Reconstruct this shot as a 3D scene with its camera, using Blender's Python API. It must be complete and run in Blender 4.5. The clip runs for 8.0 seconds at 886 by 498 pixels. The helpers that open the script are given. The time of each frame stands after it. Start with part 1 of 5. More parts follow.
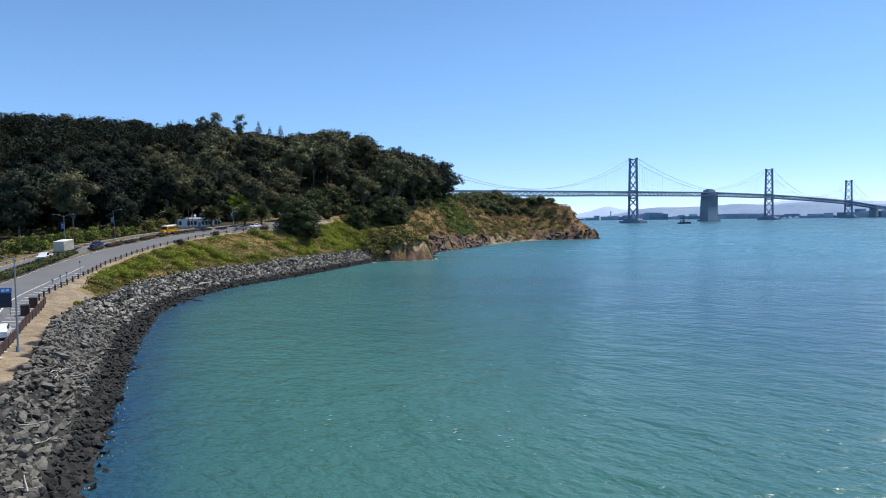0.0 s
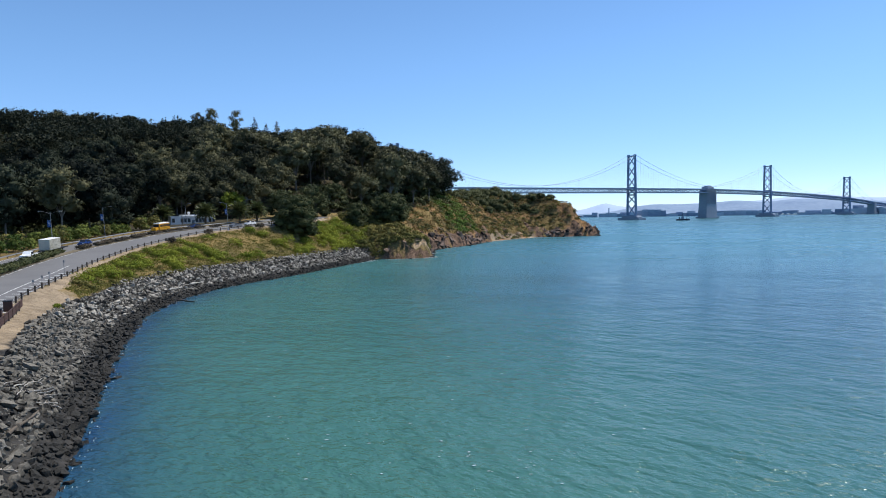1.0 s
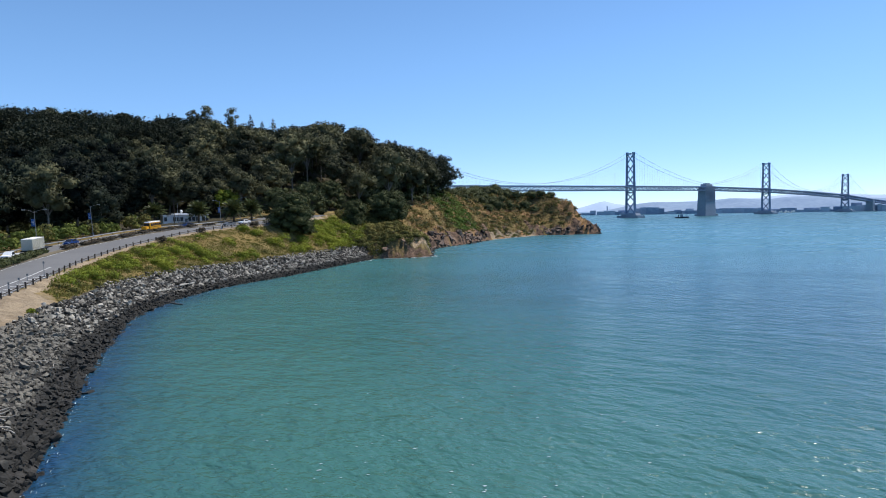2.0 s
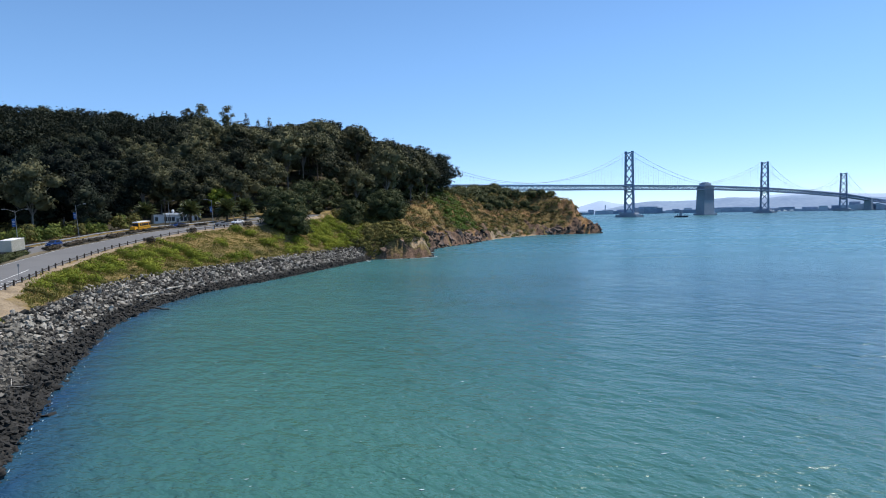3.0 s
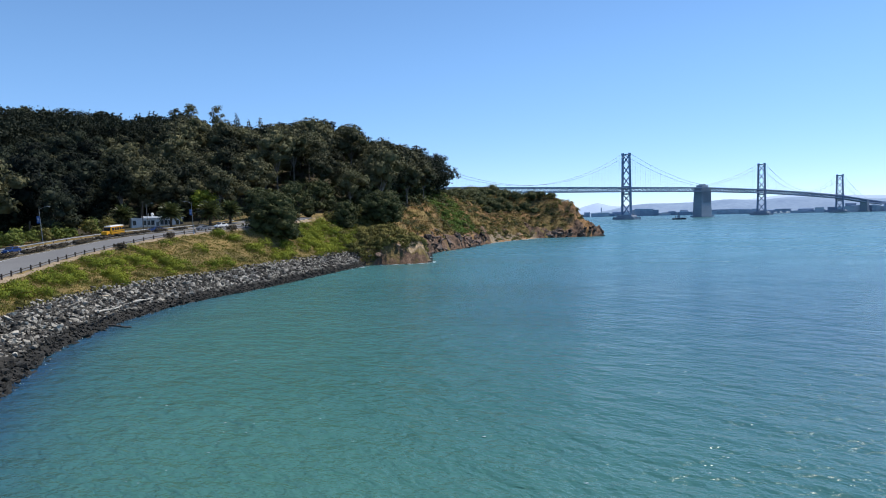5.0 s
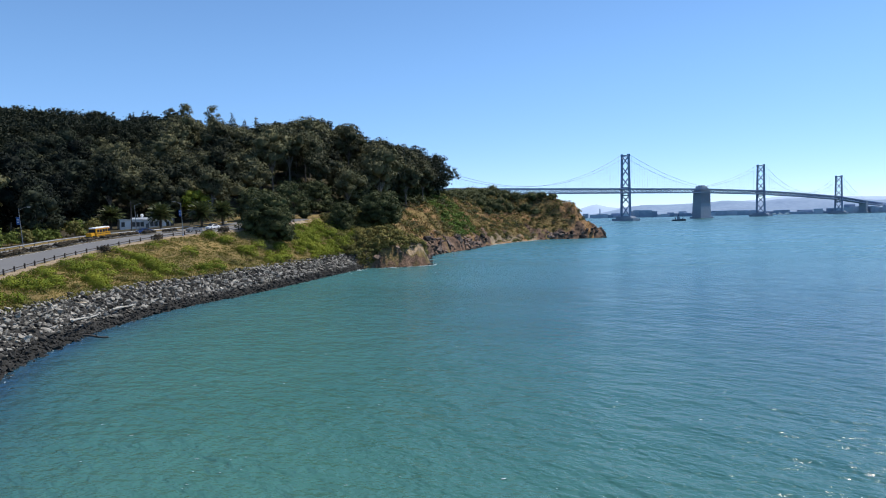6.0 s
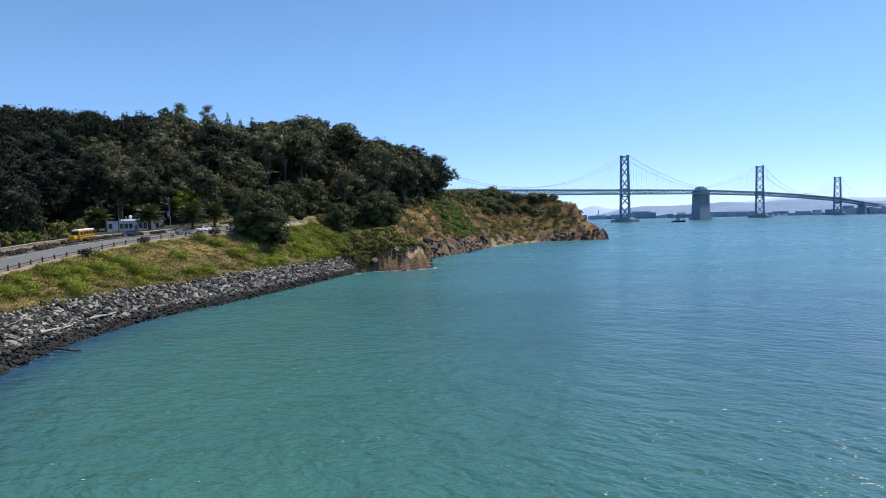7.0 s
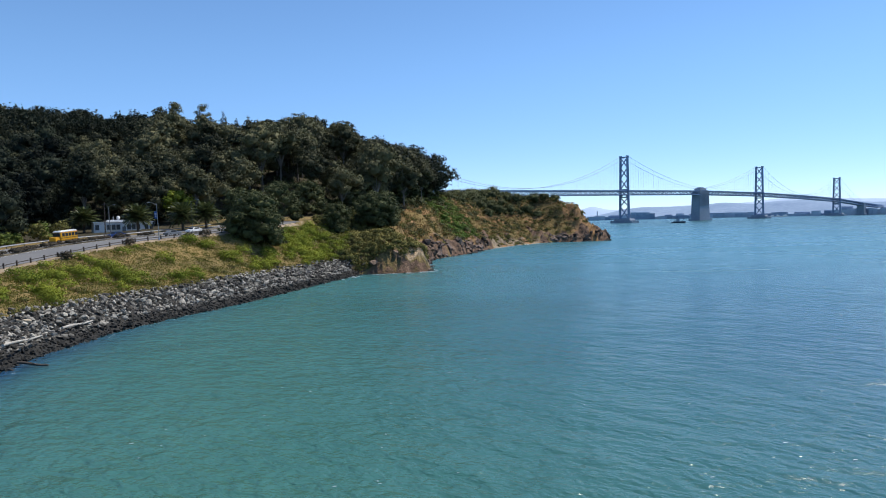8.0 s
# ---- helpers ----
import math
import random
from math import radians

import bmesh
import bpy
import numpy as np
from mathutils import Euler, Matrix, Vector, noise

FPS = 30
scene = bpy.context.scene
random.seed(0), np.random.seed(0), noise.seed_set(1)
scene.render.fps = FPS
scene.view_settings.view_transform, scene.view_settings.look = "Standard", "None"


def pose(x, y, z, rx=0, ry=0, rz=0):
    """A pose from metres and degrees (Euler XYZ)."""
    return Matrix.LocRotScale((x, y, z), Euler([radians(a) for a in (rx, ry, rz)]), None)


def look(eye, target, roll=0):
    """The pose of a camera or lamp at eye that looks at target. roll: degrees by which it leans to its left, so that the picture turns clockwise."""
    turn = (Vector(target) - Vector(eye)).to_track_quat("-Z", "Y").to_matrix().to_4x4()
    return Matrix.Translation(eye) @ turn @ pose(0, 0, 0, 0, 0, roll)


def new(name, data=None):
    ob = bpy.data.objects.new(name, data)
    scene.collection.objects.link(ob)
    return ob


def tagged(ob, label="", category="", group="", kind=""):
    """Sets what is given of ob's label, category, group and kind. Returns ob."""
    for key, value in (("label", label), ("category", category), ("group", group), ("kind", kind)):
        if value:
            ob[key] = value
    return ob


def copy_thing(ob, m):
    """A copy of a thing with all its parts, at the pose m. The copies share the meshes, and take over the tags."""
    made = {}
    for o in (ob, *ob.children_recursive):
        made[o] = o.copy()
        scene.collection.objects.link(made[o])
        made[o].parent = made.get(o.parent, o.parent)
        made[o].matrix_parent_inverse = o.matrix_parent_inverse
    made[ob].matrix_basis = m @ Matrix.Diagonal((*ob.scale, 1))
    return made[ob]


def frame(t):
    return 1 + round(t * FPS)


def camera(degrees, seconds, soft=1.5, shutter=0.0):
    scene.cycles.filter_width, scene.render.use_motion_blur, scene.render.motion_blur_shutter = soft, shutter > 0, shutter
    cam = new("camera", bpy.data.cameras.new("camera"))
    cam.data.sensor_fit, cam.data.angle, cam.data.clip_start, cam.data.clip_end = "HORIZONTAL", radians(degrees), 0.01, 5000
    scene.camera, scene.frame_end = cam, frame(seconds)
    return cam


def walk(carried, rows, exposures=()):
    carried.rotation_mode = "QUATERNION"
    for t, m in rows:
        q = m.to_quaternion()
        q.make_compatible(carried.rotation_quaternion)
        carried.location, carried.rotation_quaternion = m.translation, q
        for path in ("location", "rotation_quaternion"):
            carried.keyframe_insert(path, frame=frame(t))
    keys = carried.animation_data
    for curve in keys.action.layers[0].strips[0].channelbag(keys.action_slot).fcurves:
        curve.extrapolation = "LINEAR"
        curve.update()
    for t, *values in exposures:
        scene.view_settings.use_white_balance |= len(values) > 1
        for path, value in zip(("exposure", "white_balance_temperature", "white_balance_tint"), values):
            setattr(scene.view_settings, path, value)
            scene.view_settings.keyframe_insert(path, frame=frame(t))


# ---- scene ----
cam = camera(67.9, 8.0, soft=1.0)
PATH = [
    (0, (0.00, 0.00, 17.53), (21.91, 97.46, 12.89), -0.72),
    (0.5, (0.15, 3.17, 17.45), (22.24, 100.58, 12.60), -0.78),
    (1, (0.41, 6.45, 17.39), (22.66, 103.81, 12.33), -0.81),
    (1.5, (0.77, 9.81, 17.28), (23.16, 107.13, 12.06), -0.90),
    (3, (2.03, 20.94, 17.08), (24.91, 118.14, 11.71), -1.05),
    (3.5, (2.57, 24.93, 17.01), (25.62, 122.09, 11.68), -1.13),
    (4, (3.06, 28.96, 16.98), (26.30, 126.09, 11.77), -1.15),
    (4.5, (3.68, 33.05, 17.00), (27.11, 130.14, 11.93), -1.19),
    (6, (5.44, 45.37, 16.80), (29.31, 142.36, 12.09), -1.27),
    (6.5, (6.01, 49.56, 16.83), (30.02, 146.52, 12.22), -1.27),
    (7, (6.57, 53.78, 16.88), (30.74, 150.71, 12.36), -1.28),
    (7.5, (7.13, 58.02, 16.86), (31.42, 154.92, 12.45), -1.30),
    (8, (7.74, 62.26, 16.81), (32.17, 159.13, 12.44), -1.30),
]
walk(cam, [(t, look(eye, target, roll)) for t, eye, target, roll in PATH])

# ---- light ----
SUN_TURN, SUN_UP = radians(72), radians(62)      # clockwise from +y; above the horizon
world = bpy.data.worlds.new("sky")
scene.world = world
world.use_nodes = True
wn = world.node_tree
sky = wn.nodes.new("ShaderNodeTexSky")
sky.sky_type, sky.sun_disc = "NISHITA", False
sky.sun_elevation, sky.sun_rotation = SUN_UP, SUN_TURN
sky.air_density, sky.dust_density, sky.ozone_density = 0.7, 0.0, 4.0
tint = wn.nodes.new("ShaderNodeMix")
tint.data_type, tint.blend_type = "RGBA", "MULTIPLY"
tint.inputs[0].default_value = 1.0
# sea haze: the sky greys a little towards the horizon, all round
way, axes, low_sky, haze = (wn.nodes.new(k) for k in ("ShaderNodeTexCoord", "ShaderNodeSeparateXYZ", "ShaderNodeMapRange", "ShaderNodeMix"))
low_sky.interpolation_type, haze.data_type = "SMOOTHSTEP", "RGBA"
low_sky.inputs["From Min"].default_value, low_sky.inputs["From Max"].default_value = -0.02, 0.26
haze.inputs[6].default_value, haze.inputs[7].default_value = (0.66, 0.74, 0.90, 1), (0.85, 1.0, 1.05, 1)
wn.links.new(way.outputs["Generated"], axes.inputs[0])
wn.links.new(axes.outputs[2], low_sky.inputs["Value"])
wn.links.new(low_sky.outputs[0], haze.inputs[0])
wn.links.new(haze.outputs[2], tint.inputs[7])
wn.links.new(sky.outputs[0], tint.inputs[6])
wn.links.new(tint.outputs[2], wn.nodes["Background"].inputs[0])
wn.nodes["Background"].inputs[1].default_value = 0.177
sun_dir = Vector((math.sin(SUN_TURN) * math.cos(SUN_UP), math.cos(SUN_TURN) * math.cos(SUN_UP), math.sin(SUN_UP)))
sun = new("sun", bpy.data.lights.new("sun", "SUN"))
sun.data.energy, sun.data.angle, sun.data.color = 5.0, radians(0.53), (1.0, 0.94, 0.85)
sun.matrix_world = look(sun_dir * 300, (0, 0, 0))
scene.view_settings.exposure = 0.0


# ---- materials ----
def mat(name, c1, c2, scale=1.0, rough=0.85, metal=0.0, bump=0.3, fine=8.0, island=0.0, per_object=0.0, leaf=0.0, spec=0.3, mid=None):
    """Two-colour surface: broad patches and a fine grain, both in metres, with relief."""
    m = bpy.data.materials.new(name)
    m.use_nodes = True
    t = m.node_tree
    n, link = t.nodes, t.links.new
    bsdf, out = n["Principled BSDF"], n["Material Output"]
    geo = n.new("ShaderNodeNewGeometry")
    broad, grain = n.new("ShaderNodeTexNoise"), n.new("ShaderNodeTexNoise")
    for tex, s, det in ((broad, scale, 5), (grain, scale * fine, 4)):
        tex.inputs["Scale"].default_value, tex.inputs["Detail"].default_value = s, det
        link(geo.outputs["Position"], tex.inputs["Vector"])
    mixed = n.new("ShaderNodeMath")
    mixed.operation = "MULTIPLY_ADD"
    mixed.inputs[1].default_value = 0.45
    link(grain.outputs[0], mixed.inputs[0])
    part1 = n.new("ShaderNodeMath")
    part1.operation = "MULTIPLY"
    part1.inputs[1].default_value = 0.55
    link(broad.outputs[0], part1.inputs[0])
    link(part1.outputs[0], mixed.inputs[2])
    value = mixed.outputs[0]
    for strength, socket in ((island, geo.outputs["Random Per Island"]), (per_object, None)):
        if strength:
            if socket is None:
                socket = n.new("ShaderNodeObjectInfo").outputs["Random"]
            add = n.new("ShaderNodeMath")
            add.operation = "MULTIPLY_ADD"
            add.inputs[1].default_value = strength
            link(socket, add.inputs[0])
            off = n.new("ShaderNodeMath")
            off.operation = "SUBTRACT"
            off.inputs[1].default_value = strength / 2
            link(value, off.inputs[0])
            link(off.outputs[0], add.inputs[2])
            value = add.outputs[0]
    ramp = n.new("ShaderNodeValToRGB")
    ramp.color_ramp.elements[0].position, ramp.color_ramp.elements[1].position = 0.3, 0.7
    ramp.color_ramp.elements[0].color, ramp.color_ramp.elements[1].color = (*c1, 1), (*c2, 1)
    if mid:
        ramp.color_ramp.elements.new(0.5).color = (*mid, 1)
    link(value, ramp.inputs[0])
    link(ramp.outputs[0], bsdf.inputs["Base Color"])
    bsdf.inputs["Roughness"].default_value, bsdf.inputs["Metallic"].default_value = rough, metal
    bsdf.inputs["Specular IOR Level"].default_value = spec
    if bump:
        b = n.new("ShaderNodeBump")
        b.inputs["Strength"].default_value, b.inputs["Distance"].default_value = bump, 0.6 / (scale * fine)
        link(grain.outputs[0], b.inputs["Height"])
        link(b.outputs[0], bsdf.inputs["Normal"])
    if leaf:
        trans, both = n.new("ShaderNodeBsdfTranslucent"), n.new("ShaderNodeMixShader")
        link(ramp.outputs[0], trans.inputs[0])
        both.inputs[0].default_value = leaf
        link(bsdf.outputs[0], both.inputs[1])
        link(trans.outputs[0], both.inputs[2])
        link(both.outputs[0], out.inputs["Surface"])
    return m


def plain(name, c, rough=0.5, metal=0.0, emit=0.0):
    m = mat(name, tuple(v * 0.9 for v in c), tuple(min(1, v * 1.08) for v in c), 2.0, rough, metal, 0.05)
    if emit:
        bsdf = m.node_tree.nodes["Principled BSDF"]
        bsdf.inputs["Emission Color"].default_value = (*c, 1)
        bsdf.inputs["Emission Strength"].default_value = emit
    return m


def mixed_ground(name, layers):
    """Layers (colour a, colour b, attribute or None, scale) laid over one another by point attributes with ragged edges."""
    m = bpy.data.materials.new(name)
    m.use_nodes = True
    t = m.node_tree
    n, link = t.nodes, t.links.new
    bsdf, geo = n["Principled BSDF"], n.new("ShaderNodeNewGeometry")
    bsdf.inputs["Roughness"].default_value = 0.95
    bsdf.inputs["Specular IOR Level"].default_value = 0.15
    ragged = n.new("ShaderNodeTexNoise")
    ragged.inputs["Scale"].default_value, ragged.inputs["Detail"].default_value = 0.35, 8
    link(geo.outputs["Position"], ragged.inputs["Vector"])
    under = None
    for a, b, attribute, scale in layers:
        tex, ramp = n.new("ShaderNodeTexNoise"), n.new("ShaderNodeValToRGB")
        tex.inputs["Scale"].default_value, tex.inputs["Detail"].default_value = scale, 9
        tex.inputs["Roughness"].default_value = 0.65
        link(geo.outputs["Position"], tex.inputs["Vector"])
        ramp.color_ramp.elements[0].position, ramp.color_ramp.elements[1].position = 0.36, 0.64
        ramp.color_ramp.elements[0].color, ramp.color_ramp.elements[1].color = (*a, 1), (*b, 1)
        link(tex.outputs[0], ramp.inputs[0])
        if under is None:
            under = ramp.outputs[0]
            continue
        att, add, edge, mix = n.new("ShaderNodeAttribute"), n.new("ShaderNodeMath"), n.new("ShaderNodeMapRange"), n.new("ShaderNodeMix")
        att.attribute_name, add.operation, mix.data_type = attribute, "ADD", "RGBA"
        link(att.outputs["Fac"], add.inputs[0])
        link(ragged.outputs[0], add.inputs[1])
        edge.inputs["From Min"].default_value, edge.inputs["From Max"].default_value = 0.88, 1.12
        link(add.outputs[0], edge.inputs["Value"])
        link(edge.outputs[0], mix.inputs[0])
        link(under, mix.inputs[6])
        link(ramp.outputs[0], mix.inputs[7])
        under = mix.outputs[2]
    link(under, bsdf.inputs["Base Color"])
    rough_tex, b = n.new("ShaderNodeTexNoise"), n.new("ShaderNodeBump")
    rough_tex.inputs["Scale"].default_value, rough_tex.inputs["Detail"].default_value = 1.2, 10
    link(geo.outputs["Position"], rough_tex.inputs["Vector"])
    b.inputs["Strength"].default_value, b.inputs["Distance"].default_value = 0.8, 0.8
    link(rough_tex.outputs[0], b.inputs["Height"])
    link(b.outputs[0], bsdf.inputs["Normal"])
    return m


def water_material():
    m = bpy.data.materials.new("bay_water")
    m.use_nodes = True
    t = m.node_tree
    n, link = t.nodes, t.links.new
    bsdf, geo = n["Principled BSDF"], n.new("ShaderNodeNewGeometry")
    bsdf.inputs["IOR"].default_value, bsdf.inputs["Roughness"].default_value = 1.33, 0.25
    att, mix, patch, ramp = n.new("ShaderNodeAttribute"), n.new("ShaderNodeMix"), n.new("ShaderNodeTexNoise"), n.new("ShaderNodeValToRGB")
    att.attribute_name, mix.data_type = "shore", "RGBA"
    patch.inputs["Scale"].default_value, patch.inputs["Detail"].default_value = 0.02, 9
    link(geo.outputs["Position"], patch.inputs["Vector"])
    ramp.color_ramp.elements[0].position, ramp.color_ramp.elements[1].position = 0.35, 0.65
    ramp.color_ramp.elements[0].color, ramp.color_ramp.elements[1].color = (0.040, 0.131, 0.106, 1), (0.052, 0.150, 0.121, 1)
    link(patch.outputs[0], ramp.inputs[0])
    link(att.outputs["Fac"], mix.inputs[0])
    link(ramp.outputs[0], mix.inputs[6])
    # dark blue near shore: shade and reflection of the stones painted in
    mix.inputs[7].default_value = (0.012, 0.045, 0.10, 1)
    # blue of the reflected sky, painted into the open water's colour
    far, sky_blue = n.new("ShaderNodeAttribute"), n.new("ShaderNodeMix")
    far.attribute_name, sky_blue.data_type = "open_bay", "RGBA"
    link(far.outputs["Fac"], sky_blue.inputs[0])
    link(mix.outputs[2], sky_blue.inputs[6])
    sky_blue.inputs[7].default_value = (0.020, 0.078, 0.118, 1)
    # far water painted paler with distance, for the sheen of the sky
    far_sheen, pale = n.new("ShaderNodeAttribute"), n.new("ShaderNodeMix")
    far_sheen.attribute_name, pale.data_type = "far_sheen", "RGBA"
    link(far_sheen.outputs["Fac"], pale.inputs[0])
    link(sky_blue.outputs[2], pale.inputs[6])
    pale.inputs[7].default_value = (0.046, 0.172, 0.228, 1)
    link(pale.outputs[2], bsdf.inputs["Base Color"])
    ruffle, turn, gloss = n.new("ShaderNodeTexNoise"), n.new("ShaderNodeMapping"), n.new("ShaderNodeMapRange")
    turn.vector_type = "TEXTURE"
    turn.inputs["Rotation"].default_value, turn.inputs["Scale"].default_value = (0, 0, radians(-20)), (3, 1, 1)
    ruffle.inputs["Scale"].default_value, ruffle.inputs["Detail"].default_value = 0.03, 7
    link(geo.outputs["Position"], turn.inputs["Vector"])
    link(turn.outputs[0], ruffle.inputs["Vector"])
    gloss.inputs["From Min"].default_value, gloss.inputs["From Max"].default_value = 0.35, 0.65
    gloss.inputs["To Min"].default_value, gloss.inputs["To Max"].default_value = 0.13, 0.21
    link(ruffle.outputs[0], gloss.inputs["Value"])
    chop, spread = n.new("ShaderNodeAttribute"), n.new("ShaderNodeMath")
    chop.attribute_name, spread.operation = "chop", "MULTIPLY_ADD"
    spread.inputs[1].default_value = 0.11
    link(chop.outputs["Fac"], spread.inputs[0])
    link(gloss.outputs[0], spread.inputs[2])
    link(spread.outputs[0], bsdf.inputs["Roughness"])
    last = None
    for scale, stretch, turned, strength, distance in ((0.06, 1.6, -40, 0.26, 2.0), (0.22, 1.8, -58, 0.75, 1.2), (0.55, 1.7, -36, 0.8, 0.6), (1.1, 1.6, -60, 0.9, 0.38), (2.3, 1.4, -45, 0.75, 0.14)):
        mapping, tex, b = n.new("ShaderNodeMapping"), n.new("ShaderNodeTexNoise"), n.new("ShaderNodeBump")
        mapping.vector_type = "TEXTURE"
        mapping.inputs["Rotation"].default_value = (0, 0, radians(turned))
        mapping.inputs["Scale"].default_value = (stretch, 1, 1)
        tex.inputs["Scale"].default_value, tex.inputs["Detail"].default_value = scale, 4
        link(geo.outputs["Position"], mapping.inputs["Vector"])
        link(mapping.outputs[0], tex.inputs["Vector"])
        b.inputs["Strength"].default_value, b.inputs["Distance"].default_value = strength, distance
        link(tex.outputs[0], b.inputs["Height"])
        if last:
            link(last, b.inputs["Normal"])
        last = b.outputs[0]
    link(last, bsdf.inputs["Normal"])
    return m


def wet_foot(m, top=1.5):
    """Dark weed and damp up to the high-water line."""
    t = m.node_tree
    n, link = t.nodes, t.links.new
    bsdf = n["Principled BSDF"]
    geo, xyz, noise_, add, rng_, mix = (n.new(k) for k in ("ShaderNodeNewGeometry", "ShaderNodeSeparateXYZ", "ShaderNodeTexNoise", "ShaderNodeMath", "ShaderNodeMapRange", "ShaderNodeMix"))
    link(geo.outputs["Position"], xyz.inputs[0])
    link(geo.outputs["Position"], noise_.inputs["Vector"])
    noise_.inputs["Scale"].default_value = 0.7
    link(xyz.outputs[2], add.inputs[0])
    link(noise_.outputs[0], add.inputs[1])
    rng_.inputs["From Min"].default_value, rng_.inputs["From Max"].default_value = top + 0.7, top + 0.1
    link(add.outputs[0], rng_.inputs["Value"])
    mix.data_type = "RGBA"
    link(rng_.outputs[0], mix.inputs[0])
    link(bsdf.inputs["Base Color"].links[0].from_socket, mix.inputs[6])
    mix.inputs[7].default_value = (0.028, 0.027, 0.024, 1)
    link(mix.outputs[2], bsdf.inputs["Base Color"])
    return m


